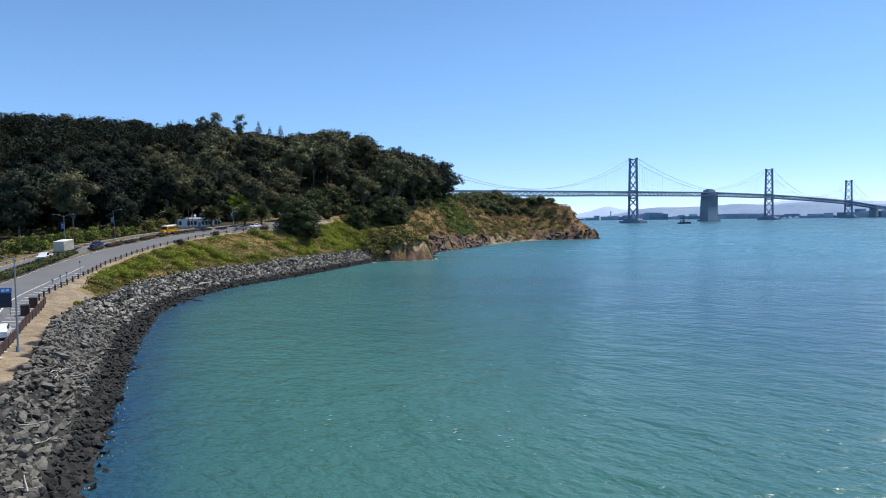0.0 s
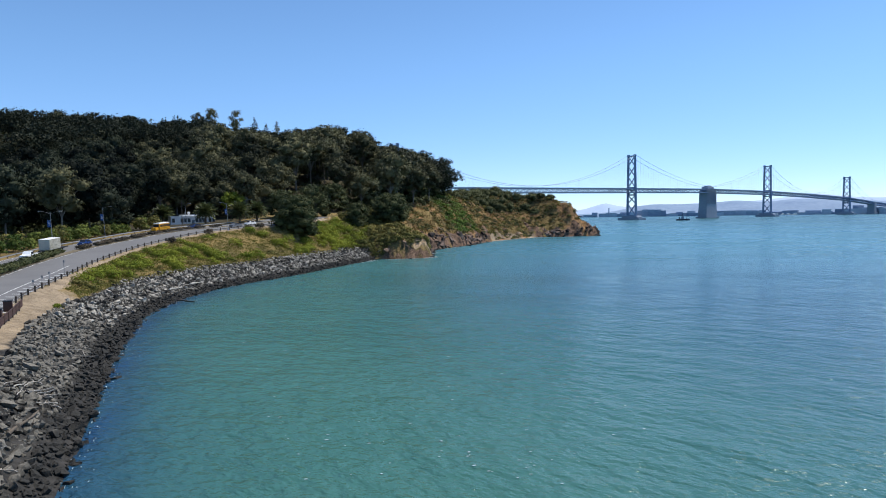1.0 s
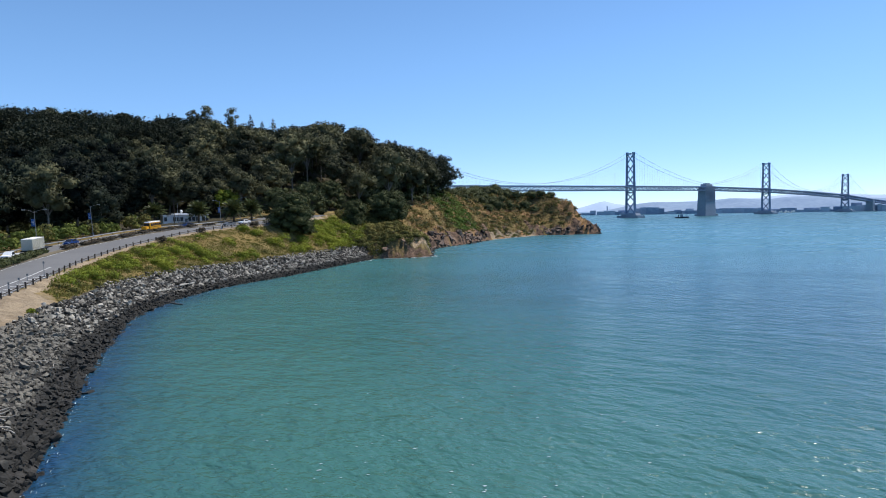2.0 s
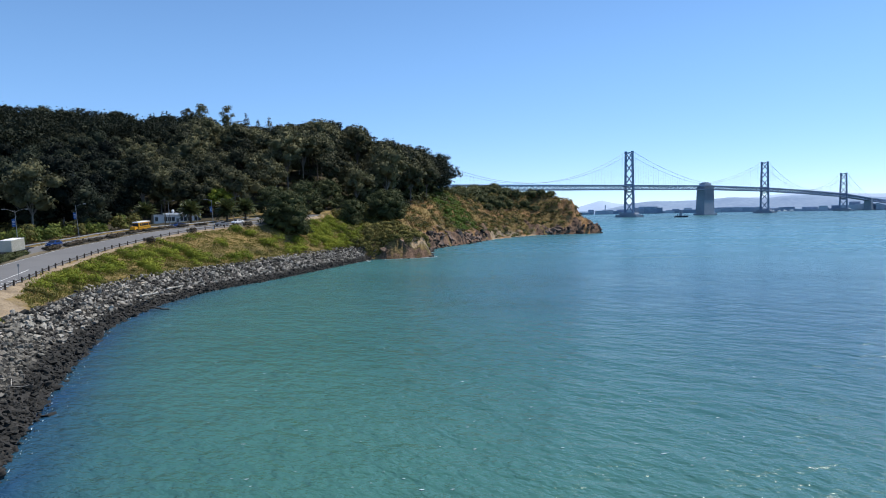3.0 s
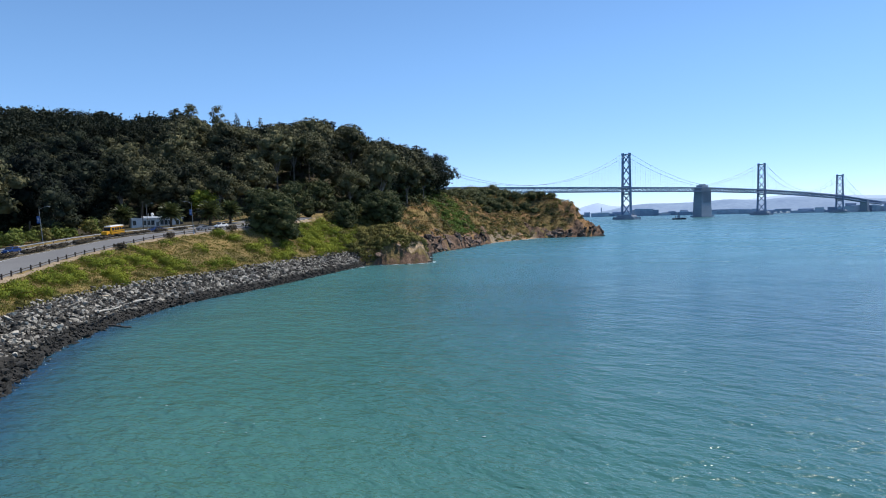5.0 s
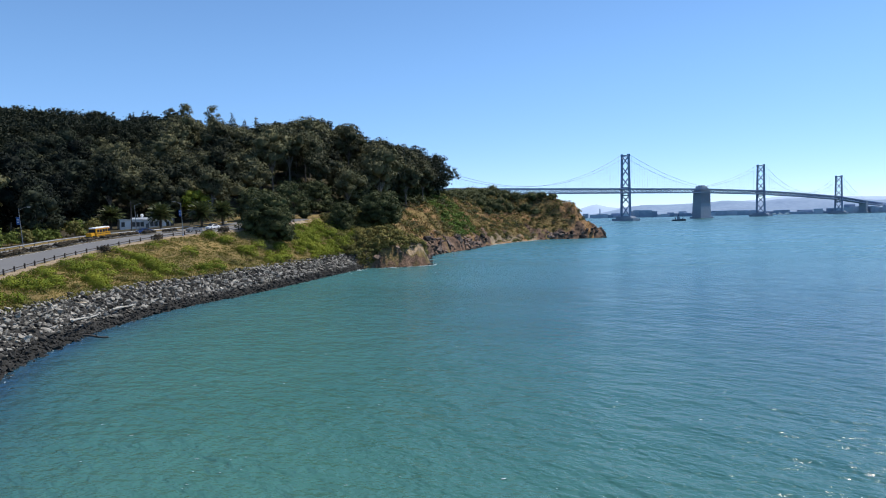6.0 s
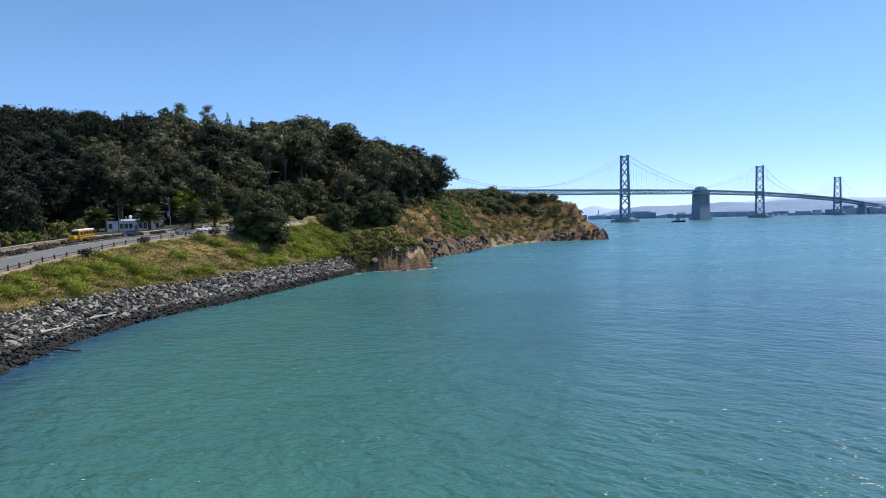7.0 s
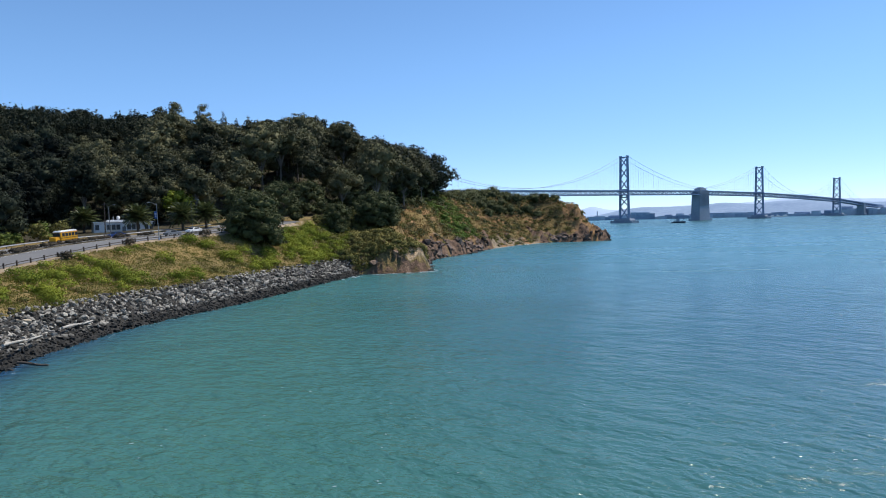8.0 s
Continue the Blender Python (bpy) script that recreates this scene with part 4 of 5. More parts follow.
# trees that stand out on the skyline
for x, y, top, wide, n, label in ((-65.5, 610, 115, 6.5, 7, "tall open-crowned tree on the skyline"), (-77, 612, 111, 5.5, 6, "tall open-crowned tree on the skyline"),
                                  (-44.9, 606, 114, 6.0, 8, "tall layered tree on the skyline"), (6.3, 402, 69, 2.8, 5, "thin ragged tree rising above the wood"),
                                  (-182, 600, 105, 10.0, 9, "broad eucalyptus on the hilltop"), (-168, 604, 104, 10.0, 9, "broad eucalyptus on the hilltop")):
    g = ground_z(x, y)
    h = top - g
    t = make_tree("skyline_tree", label, rng, h, wide, n + 6, 2200, 0.45, M["euc"], M["bark"], low=0.5, trunk=0.35, squash=0.95)
    t.matrix_basis = pose(x, y, g)
for x, y, top in ((-28.3, 586, 101), (-19, 580, 95), (-10, 572, 96)):
    g = ground_z(x, y)
    lobes = [((0, 0, (top - g) * k), (11 * (1.06 - k), 11 * (1.06 - k), 3.2)) for k in np.linspace(0.15, 0.95, 11)]
    root = thing("cypress_tree", "narrow dark cypress on the ridge", "tree", pose(x, y, g), group="ridge cypresses")
    part("trunk", tube(bmesh.new(), (0, 0, -0.5), (0, 0, (top - g) * 0.9), 0.3, 0.05), M["bark"], root)
    part("crown", leafy("crown", leaf_cloud(rng, lobes, 2600, 0.55), M["euc"]), None, root)


def palm(x, y, height, spread, n, seed):
    q = np.random.RandomState(seed)
    root = thing("palm_tree", "date palm with arching fronds beside the road", "palm tree", pose(x, y, ground_z(x, y)), group="roadside palms")
    bm = bmesh.new()
    for i in range(7):
        tube(bm, (0, 0, -0.4 + (height + 0.4) * i / 7), (0, 0, -0.4 + (height + 0.4) * (i + 1) / 7), 0.42, 0.36, 9)
    part("trunk", bm, M["bark"], root)
    shapes = []
    for k in range(3):
        bm = bmesh.new()
        droop, lift = (0.35, 0.45, 0.55)[k], (0.3, 0.32, 0.3)[k]
        pts = [Vector((spread * u, 0, spread * (lift * u - droop * u * u))) for u in np.linspace(0, 1, 10)]
        for a, b in zip(pts, pts[1:]):
            beam(bm, a, b, 0.06, 0.05)
        for i, p in enumerate(pts[1:], 1):
            ln = 0.85 * math.sin(math.pi * (0.12 + 0.8 * i / 10))
            for sgn in (-1, 1):
                for e in (0, 0.5):
                    o = p.lerp(pts[min(i + 1, 9)], e)
                    a, b, c = bm.verts.new(o + Vector((-0.2, 0, 0))), bm.verts.new(o + Vector((0.2, 0, 0))), bm.verts.new(o + Vector((0.4, sgn * ln, -0.3)))
                    bm.faces.new((a, b, c))
        shapes.append(from_bm("frond", bm, M["palm"]))
    for i in range(n):
        part("frond", shapes[i % 3], None, root, at=pose(0, 0, height, 0, -72 + 100 * (i / n) + q.uniform(-8, 8), i * 137.5) @ Matrix.Scale(q.uniform(0.85, 1.1), 4))
    return root


palm(-31.9, 273, 4.2, 4.4, 84, 1)
palm(-49.2, 284, 4.2, 4.2, 80, 2)
palm(-19.2, 271, 4.2, 4.6, 84, 3)
palm(-13.0, 275, 4.2, 4.2, 80, 4)


def bush(label, x, y, rx, h, leaf, seed, leaves=700, size=0.16, name="roadside_bush", group=""):
    root = thing(name, label, "bush", pose(x, y, ground_z(x, y)), group=group)
    q = np.random.RandomState(seed)
    for i in range(4):
        a = i * 1.571 + 0.4
        part("stem", tube(bmesh.new(), (0, 0, -0.15), (0.55 * rx * math.cos(a), 0.55 * rx * math.sin(a), h * 0.7), 0.05, 0.015, 5), M["bark"], root)
    part("foliage", leafy("foliage", leaf_cloud(q, lobe_heap(9, rx * 0.7, rx * 0.7, h * 0.15, h * 0.75, rx * 0.5, seed), leaves, size), leaf), None, root)
    return root


bush("round olive bush beside the roadside fence", -33.6, 209.6, 1.5, 1.7, M["hedge"], 11)
bush("round olive bush beside the roadside fence", -25.6, 229.0, 1.4, 1.6, M["hedge"], 12)
bush("low dark bush beside the roadside fence", -14.2, 243.6, 1.5, 1.4, M["hedge"], 13)
bush("low dark bush beside the roadside fence", -10.8, 247.6, 1.8, 1.7, M["hedge"], 14)
bush("small yellow-green tuft on the bare bank", -33.4, 112.5, 0.8, 0.6, M["bright"], 15, 260, 0.12, "grass_tuft")

# shrubs behind the far guard rail
for i in range(46):
    s = 258 + i * 2.08 + rng.uniform(-1, 1)
    k = int(np.clip(s, 0, len(edge) - 2))
    o = ROAD_W + rng.uniform(4.5, 10)
    q = offset(edge[k - 1:k + 2], o)[1]
    r = rng.uniform(1.5, 2.9)
    bush("leafy green shrub behind the guard rail", q[0], q[1], r, r * rng.uniform(1.5, 2.3), M["shrub"] if i % 3 else M["scrub"], 100 + i, 520, 0.3, "roadside_shrub", "shrubs behind the rail")


# ---- ground cover ----
def blades(places, heights, size, per, seed):
    """Tufts of bent grass blades."""
    q = np.random.RandomState(seed)
    n = len(places)
    p = np.repeat(places, per, axis=0)
    h = np.repeat(heights, per) * q.uniform(0.6, 1.2, n * per)
    a = q.uniform(0, math.tau, n * per)
    d = np.stack([np.cos(a), np.sin(a), 0 * a], 1)
    e = np.stack([-np.sin(a), np.cos(a), 0 * a], 1)
    off = q.normal(size=(n * per, 3)) * size * 0.5 * [1, 1, 0]
    p = p + off
    lean = q.uniform(0.2, 0.8, n * per)[:, None] * h[:, None]
    up = np.stack([0 * h, 0 * h, h], 1)
    w = size * 0.16
    v = np.stack([p - e * w, p + e * w, p + up * 0.7 + d * lean * 0.4 + e * w * 0.8, p + up + d * lean - e * w * 0.3], 1).reshape(-1, 3)
    return v, np.arange(len(v)).reshape(-1, 4)


def strip_places(n, seed, x0, x1, y0, y1, test):
    q = np.random.RandomState(seed)
    x, y = q.uniform(x0, x1, n), q.uniform(y0, y1, n)
    z, ro, ba, wo, inland, pst, w, oc = land(x, y)
    k = test(x, y, z, ro, ba, inland, pst, w)
    return np.stack([x, y, z], 1)[k]


def on_bank(x, y, z, ro, ba, inland, pst, w):
    return (w < 0.6) & (pst < -0.8) & (inland > 8.6) & (ba < 0.45)


p = strip_places(90000, 21, -46, 36, 105, 292, on_bank)
tagged(new("bank_grass", mesh_of("bank_grass", *blades(p, 0.2 + 0.25 * np.abs(sine_noise(p[:, 0], p[:, 1], 14, 2)), 0.45, 4, 3), M["grass"])),
       "dry yellow-green grass covering the bank", "grass", kind="stuff")


def mounds(name, label, places, radii, leaf, per, size, seed, dense=False):
    q = np.random.RandomState(seed)
    lobes = [((x, y, z + r * 0.2), (r, r * q.uniform(0.8, 1.2), r * q.uniform(0.6, 1.0))) for (x, y, z), r in zip(places, radii)]
    v, f, n = leaf_cloud(q, lobes, per * len(lobes), size, 0.6)
    if dense:
        v2, f2, n2 = inner_mass(q, lobes, 0.8)
        v, f, n = np.vstack([v, v2]), np.vstack([f, f2 + len(v)]), np.vstack([n, n2])
    return tagged(new(name, mesh_of(name, v, f, leaf, normals=n)), label, "shrubs", kind="stuff")


def green_patch(x, y, z, ro, ba, inland, pst, w):
    return on_bank(x, y, z, ro, ba, inland, pst, w) & (inland > 10) & (pst < -3.2) & (sine_noise(x, y, 22, 17) + np.where(y > 212, -0.3, 0.22) + np.where(x > 3, 0.6, 0) > 0.0)


p = strip_places(1700, 31, -44, 34, 138, 290, green_patch)
mounds("bank_shrubs", "bright green fennel and low shrubs on the bank", p, np.random.RandomState(5).uniform(0.9, 2.3, len(p)), M["bright"], 420, 0.15, 6)
p = strip_places(900, 39, 2, 32, 254, 294, lambda x, y, z, ro, ba, i, ps, w: (w < 0.9) & (ps < -2) & (i > 9) & ((x - 1.8) ** 2 + (y - 256) ** 2 > 60))[:150]
mounds("slope_shrubs", "vivid yellow-green shrubs between the oaks", p, np.random.RandomState(45).uniform(0.9, 2.2, len(p)), M["bright"], 200, 0.18, 46)
p = strip_places(900, 32, -44, 34, 120, 290, lambda x, y, z, ro, ba, i, ps, w: on_bank(x, y, z, ro, ba, i, ps, w) & (i < 14))
mounds("bank_brush", "olive and brown brush above the stones", p, np.random.RandomState(8).uniform(0.4, 1.2, len(p)), M["scrub"], 150, 0.15, 9)


def scrubby(x, y, z, ro, ba, inland, pst, w):
    return (w > 0.5) & (pst < -1) & (inland > 2.6) & ((ro < 0.8) | (x < 46)) & (sine_noise(x, y, 34, 41) + 0.8 * (x > 108) + 1.4 * (x < 50) - 1.2 * (x > 212) > -0.25)


p = strip_places(10500, 33, 20, 246, 240, 570, scrubby)
b_ = strip_places(3400, 37, 22, 62, 262, 308, lambda x, y, z, ro, ba, i, ps, w: (w > 0.3) & (i > 0.7) & (ps < -2) & (x < 52 + 3 * np.sin(y) + 0.6 * (y - 275)))
mounds("bluff_brush", "olive and brown brush over the low bluff", b_, np.random.RandomState(22).uniform(0.5, 1.4, len(b_)), M["scrub"], 62, 0.26, 23)
shade = (sine_noise(p[:, 0], p[:, 1], 16, 19) > 0.12) & (p[:, 0] > 60)
mounds("cliff_scrub", "olive-green coastal scrub on the cliffs", p[~shade], np.random.RandomState(10).uniform(0.6, 2.0, (~shade).sum()), M["scrub"], 85, 0.28, 11)
mounds("dark_scrub", "dark evergreen scrub in clumps on the cliffs", p[shade], np.random.RandomState(20).uniform(0.7, 2.4, shade.sum()), M["oak"], 85, 0.28, 21)
p = strip_places(2200, 34, 90, 140, 350, 480, lambda x, y, z, ro, ba, i, ps, w: (w > 0.5) & (i > 6) & (np.abs(x - np.interp(y, [360, 470], [107, 103])) < 13) & (ps < 0))
mounds("ivy_slope", "bright green creeper down a gully in the cliff", p, np.random.RandomState(12).uniform(0.8, 1.8, len(p)), M["creeper"], 90, 0.3, 13)
p = strip_places(1500, 35, 118, 232, 480, 575, lambda x, y, z, ro, ba, i, ps, w: (z > np.interp(x, [118, 160, 200, 232], [17, 20, 18, 18])) & (i > 14) & (sine_noise(x, y, 40, 71) > -0.2) & (x < 214))
mounds("headland_bushes", "dark rounded bushes along the top of the headland", p[:230], np.random.RandomState(14).uniform(1.8, 5.0, 230), M["oak"], 420, 0.36, 15, True)


# dry grass on the cliffs
p = strip_places(60000, 38, 40, 240, 262, 560, lambda x, y, z, ro, ba, i, ps, w: (w > 0.5) & (ps < -1) & (i > 4) & (ro < 0.5) & (ba < 0.6))[:16000]
tagged(new("cliff_grass", mesh_of("cliff_grass", *blades(p, 0.5 + 0.5 * np.abs(sine_noise(p[:, 0], p[:, 1], 18, 6)), 1.1, 4, 8), M["drygrass"])),
       "tawny dry grass in tufts on the cliffs", "grass", kind="stuff")


# undergrowth below the trees
p = strip_places(5000, 36, -230, 112, 235, 560, lambda x, y, z, ro, ba, i, ps, w: ((ps > ROAD_W + 8) | (y > 330)) & (x < treeline(y) + 4) & (x > -0.45 * y - 10) & (i > 10)
                 & ((x + 38) ** 2 / 26 ** 2 + (y - 274) ** 2 / 25 ** 2 > 1))[:1500]
mounds("wood_undergrowth", "dark undergrowth below the hillside trees", p, np.random.RandomState(16).uniform(1.6, 4.2, len(p)), M["oak"], 60, 0.55, 17)


# ---- rocks ----
def rock_shape(q, flat=0.7, blocky=False):
    bm = bmesh.new()
    bmesh.ops.create_icosphere(bm, subdivisions=1, radius=1)
    sx, sy, sz = q.uniform(0.8, 1.35), q.uniform(0.7, 1.1), flat * q.uniform(0.7, 1.2)
    if blocky:
        bm.clear()
        bmesh.ops.create_cube(bm, size=1.35)
    for v in bm.verts:
        v.co = Vector((v.co.x * sx, v.co.y * sy, v.co.z * sz)) + Vector(q.uniform(-0.36, 0.36, 3))
    if blocky:
        bmesh.ops.bevel(bm, geom=bm.edges[:], offset=0.12, segments=1, affect="EDGES")
    bmesh.ops.triangulate(bm, faces=bm.faces)
    bm.verts.index_update()
    v = np.array([list(v.co) for v in bm.verts])
    f = np.array([[w.index for w in g.verts] for g in bm.faces])
    bm.free()
    return v, f


def rock_field(shapes, places, sizes, seed):
    q = np.random.RandomState(seed)
    vs, fs, base = [], [], 0
    for p_, s in zip(places, sizes):
        v, f = shapes[q.randint(len(shapes))]
        r = np.array(Euler(q.uniform(-0.7, 0.7, 2).tolist() + [q.uniform(0, math.tau)]).to_matrix())
        vs.append(v @ r.T * s + p_)
        fs.append(f + base)
        base += len(v)
    return np.vstack(vs), np.vstack(fs)


rq = np.random.RandomState(77)
ROCKS = [rock_shape(rq, 0.75, k % 3 == 0) for k in range(18)]
p = strip_places(9000, 51, 34, 246, 262, 500, lambda x, y, z, ro, ba, i, ps, w: (w > 0.5) & (i > -2.5) & (i < np.where(y < 296, 0.6, 3.5)) & ~((x > 126) & (x < 180)) & (sine_noise(x, y, 30, 91) > -0.25))
tagged(new("shore_rocks", mesh_of("shore_rocks", *rock_field(ROCKS, p[:1400], np.minimum(np.exp(np.random.RandomState(4).normal(-0.1, 0.6, 1400)), 1.6), 5), M["cliffrock"])),
       "dark jagged rocks at the foot of the cliffs", "rocks", kind="stuff")
p = strip_places(6000, 53, 58, 240, 290, 500, lambda x, y, z, ro, ba, i, ps, w: (w > 0.5) & (i > -1.8) & (i < 4) & ((x < 118) | (x > 184)))
tagged(new("cliff_boulders", mesh_of("cliff_boulders", *rock_field(ROCKS, p[:330], np.minimum(np.exp(np.random.RandomState(14).normal(0.35, 0.4, 330)), 2.3), 15), M["boulder"])),
       "large dark boulders fallen at the foot of the cliffs", "rocks", kind="stuff")
p = strip_places(5000, 52, 40, 246, 268, 560, lambda x, y, z, ro, ba, i, ps, w: (w > 0.5) & (i > 3) & (ro > 0.35) & (y > 300))
tagged(new("cliff_outcrops", mesh_of("cliff_outcrops", *rock_field(ROCKS, p[:700] - [0, 0, 0.55], np.minimum(np.exp(np.random.RandomState(6).normal(0.05, 0.5, 700)), 1.7), 7), M["cliffrock"])),
       "brown rock outcrops in the cliff", "rocks", kind="stuff")

# foam along the shore
fq = np.random.RandomState(3)
fv, ff, base = [], [], 0
line = shore[(shore[:, 1] > 40)]
for _ in range(1500):
    i = fq.randint(len(line) - 1)
    t = line[i + 1] - line[i]
    t = t / np.linalg.norm(t)
    c = line[i] + np.array([t[1], -t[0]]) * abs(fq.normal(0.2, 0.9)) + t * fq.uniform(-1, 1)
    n = 9
    a = np.linspace(0, math.tau, n, endpoint=False)
    r = fq.uniform(0.01, 0.035) * fq.uniform(0.3, 1.6, n)
    st = fq.uniform(3.0, 9.0)
    fv.append(np.column_stack([c[0] + r * (np.cos(a) * st * t[0] - np.sin(a) * t[1]), c[1] + r * (np.cos(a) * st * t[1] + np.sin(a) * t[0]), np.full(n, fq.uniform(0.03, 0.06))]))
    ff.append(np.array([[base, base + k, base + k + 1] for k in range(1, n - 1)]))
    base += n
for _ in range(260):
    u = fq.uniform(0, 1)
    c = np.array([fq.uniform(40, 66), 0]) if u < 0.35 else np.array([fq.uniform(24, 40), 0]) if u < 0.5 else np.array([fq.uniform(120, 186), 0])
    k = int(np.argmin(np.abs(line[:, 0] - c[0]) + 1e3 * (line[:, 1] > 482)))
    t = line[min(k + 1, len(line) - 1)] - line[k - 1]
    t = t / np.linalg.norm(t)
    c = line[k] + np.array([t[1], -t[0]]) * abs(fq.normal(0.8, 1.6 if u < 0.5 else 0.6)) + t * fq.uniform(-1.5, 1.5)
    a = np.linspace(0, math.tau, 9, endpoint=False)
    r, st = fq.uniform(0.08, 0.26) * fq.uniform(0.4, 1.6, 9), fq.uniform(3, 10)
    fv.append(np.column_stack([c[0] + r * (np.cos(a) * st * t[0] - np.sin(a) * t[1]), c[1] + r * (np.cos(a) * st * t[1] + np.sin(a) * t[0]), np.full(9, fq.uniform(0.03, 0.06))]))
    ff.append(np.array([[base, base + k, base + k + 1] for k in range(1, 8)]))
    base += 9
tagged(new("shore_foam", mesh_of("shore_foam", np.vstack(fv), np.vstack(ff), M["foam"])), "white foam where small waves meet the stones", "foam", kind="stuff")


# ---- road furniture ----
def at_road(s, o, lift=0.0, turn=0.0):
    """A pose on the road: s along its seaward edge, o inland of it, x pointing up the road."""
    k = int(np.clip(s, 1, len(edge) - 2))
    q = offset(edge[k - 1:k + 2], o, lift)[1]
    d = edge[k + 1] - edge[k - 1]
    slope = math.degrees(math.atan2(d[2], math.hypot(d[0], d[1])))
    return pose(*q, 0, 0, math.degrees(math.atan2(d[1], d[0])) + turn) @ pose(0, 0, 0, 0, -slope if abs(turn) < 90 else slope, 0)


def marking(name, label, s0, s1, o, w, dash=0, space=0):
    if not dash:
        me = ribbon(name, edge[s0:s1], o - w / 2, o + w / 2, 0.075, M["paint"])
        return part(name, me, None, road, label)
    for s in range(s0, s1, dash + space):
        part(name, ribbon(name, edge[s:s + dash + 1], o - w / 2, o + w / 2, 0.075, M["paint"]), None, road)


marking("edge_line", "white edge line", 150, 274, 3.7, 0.16)
marking("edge_line", "white edge line", 150, 420, 10.9, 0.09)
marking("edge_line", "white edge line", 150, 420, 20.0, 0.08)
hatch = from_bm("hatch_stripe", box(bmesh.new(), -2.1, 2.1, -0.13, 0.13, 0, 0.008), M["paint"])
for s in range(176, 262, 3):
    part("hatch_stripe", hatch, None, road, at=at_road(s, 1.95, 0.068) @ pose(0, 0, 0, 0, 0, 62))

# median strip with its low hedges
median = tagged(new("median_strip", ribbon("median_strip", edge[150:400], 11.4, 13.4, 0.16, mat("median_soil", (0.10, 0.085, 0.055), (0.20, 0.165, 0.11), 0.6, 0.95), 0.15)),
                "low kerbed earth strip between the carriageways", "median", kind="structure")


def hedge(s0, s1, wide, high, seed, leaf, label):
    q = np.random.RandomState(seed)
    root = thing("median_hedge", label, "hedge", at_road((s0 + s1) / 2, 12.4, 0.16), group="median hedges")
    half = (s1 - s0) / 2
    n = max(3, int((s1 - s0) / 0.9))
    lobes = [((x, q.uniform(-0.2, 0.2), high * 0.45), (0.75, wide * q.uniform(0.8, 1.15), high * q.uniform(0.4, 0.62))) for x in np.linspace(-half, half, n)]
    stem = from_bm("stem", tube(bmesh.new(), (0, 0, -0.1), (0.1, 0.05, high * 0.6), 0.03, 0.01, 5), M["bark"])
    for x in np.linspace(-half, half, n):
        part("stem", stem, None, root, at=pose(x, 0, 0))
    part("foliage", leafy("foliage", leaf_cloud(q, lobes, int(240 * n), 0.19), leaf), None, root)


hedge(216, 300, 1.5, 1.5, 1, M["oak"], "long clipped dark green hedge in the median")
for i, (a, b) in enumerate(((303, 308), (310, 318), (320, 325), (327, 333), (335, 339), (341, 345), (347, 352), (354, 357), (360, 363))):
    hedge(a, b, 1.0, 1.05, 20 + i, M["hedge"], "low brownish hedge in the median strip")


def rail_line(name, label, o, s0, s1, gap, post_mesh, material, beam_z, beam_h, side):
    root = thing(name, label, "guard rail")
    line = edge[s0:s1]
    outer = offset(line, o + side * 0.12)
    n = len(line)
    v = np.vstack([outer + [0, 0, beam_z + h] for h in (-beam_h / 2, -beam_h / 6, beam_h / 6, beam_h / 2)])
    shift = offset(line, o + side * 0.18)[:, :2] - outer[:, :2]
    for k in (1, 2):
        v[k * n:(k + 1) * n, :2] += shift * (1 if k == 1 else -0.2)
    i = np.arange(n - 1)
    f = np.vstack([np.stack([i + k * n, i + 1 + k * n, i + 1 + (k + 1) * n, i + (k + 1) * n], 1) for k in range(3)])
    part("rail", mesh_of("rail", v, f, material), None, root, "galvanised steel beam" if material is M["galv"] else "")
    for s in range(s0, s1, gap):
        part("post", post_mesh, None, root, at=at_road(s, o))
    return root


wood_post = from_bm("post", box(bmesh.new(), -0.12, 0.12, -0.12, 0.12, -0.4, 0.95, 0.02), M["post"])
steel_post = from_bm("post", box(bmesh.new(), -0.08, 0.08, -0.07, 0.07, -0.4, 0.78, 0.01), M["post"])
rail_line("roadside_fence", "low roadside barrier with dark wooden posts above the bank", 0.0, 224, 392, 4, wood_post, M["post"], 0.52, 0.16, 1)
rail_line("guard_rail", "long steel guard rail on short posts at the inland verge", ROAD_W + 0.6, 150, 398, 4, steel_post, M["galv"], 0.62, 0.34, -1)

# brown panel fence at the lower end
root = thing("panel_fence", "rusty brown panel fence along the top of the bank", "fence")
panel = bmesh.new()
box(panel, -1.45, 1.45, -0.03, 0.03, 0.12, 0.95)
for x in np.arange(-1.35, 1.4, 0.3):
    box(panel, x - 0.05, x + 0.05, 0.03, 0.06, 0.1, 0.97)
panel = from_bm("panel", panel, M["rust"])
ppost = from_bm("post", box(bmesh.new(), -0.07, 0.07, -0.07, 0.07, -0.3, 1.12, 0.015), M["post"])
prail = from_bm("cap_rail", box(bmesh.new(), -1.5, 1.5, -0.07, 0.07, 0.98, 1.06, 0.01), M["rust"])
for s in range(160, 218, 3):
    off, lean = (float(np.interp(s + k, [178, 196, 219], [0.5, 0.0, -1.3])) for k in (1.5, 0))
    slant = -2.6
    part("panel", panel, None, root, at=at_road(s + 1.5, off, 0, slant))
    part("post", ppost, None, root, at=at_road(s, lean))
    part("cap_rail", prail, None, root, at=at_road(s + 1.5, off, 0, slant))

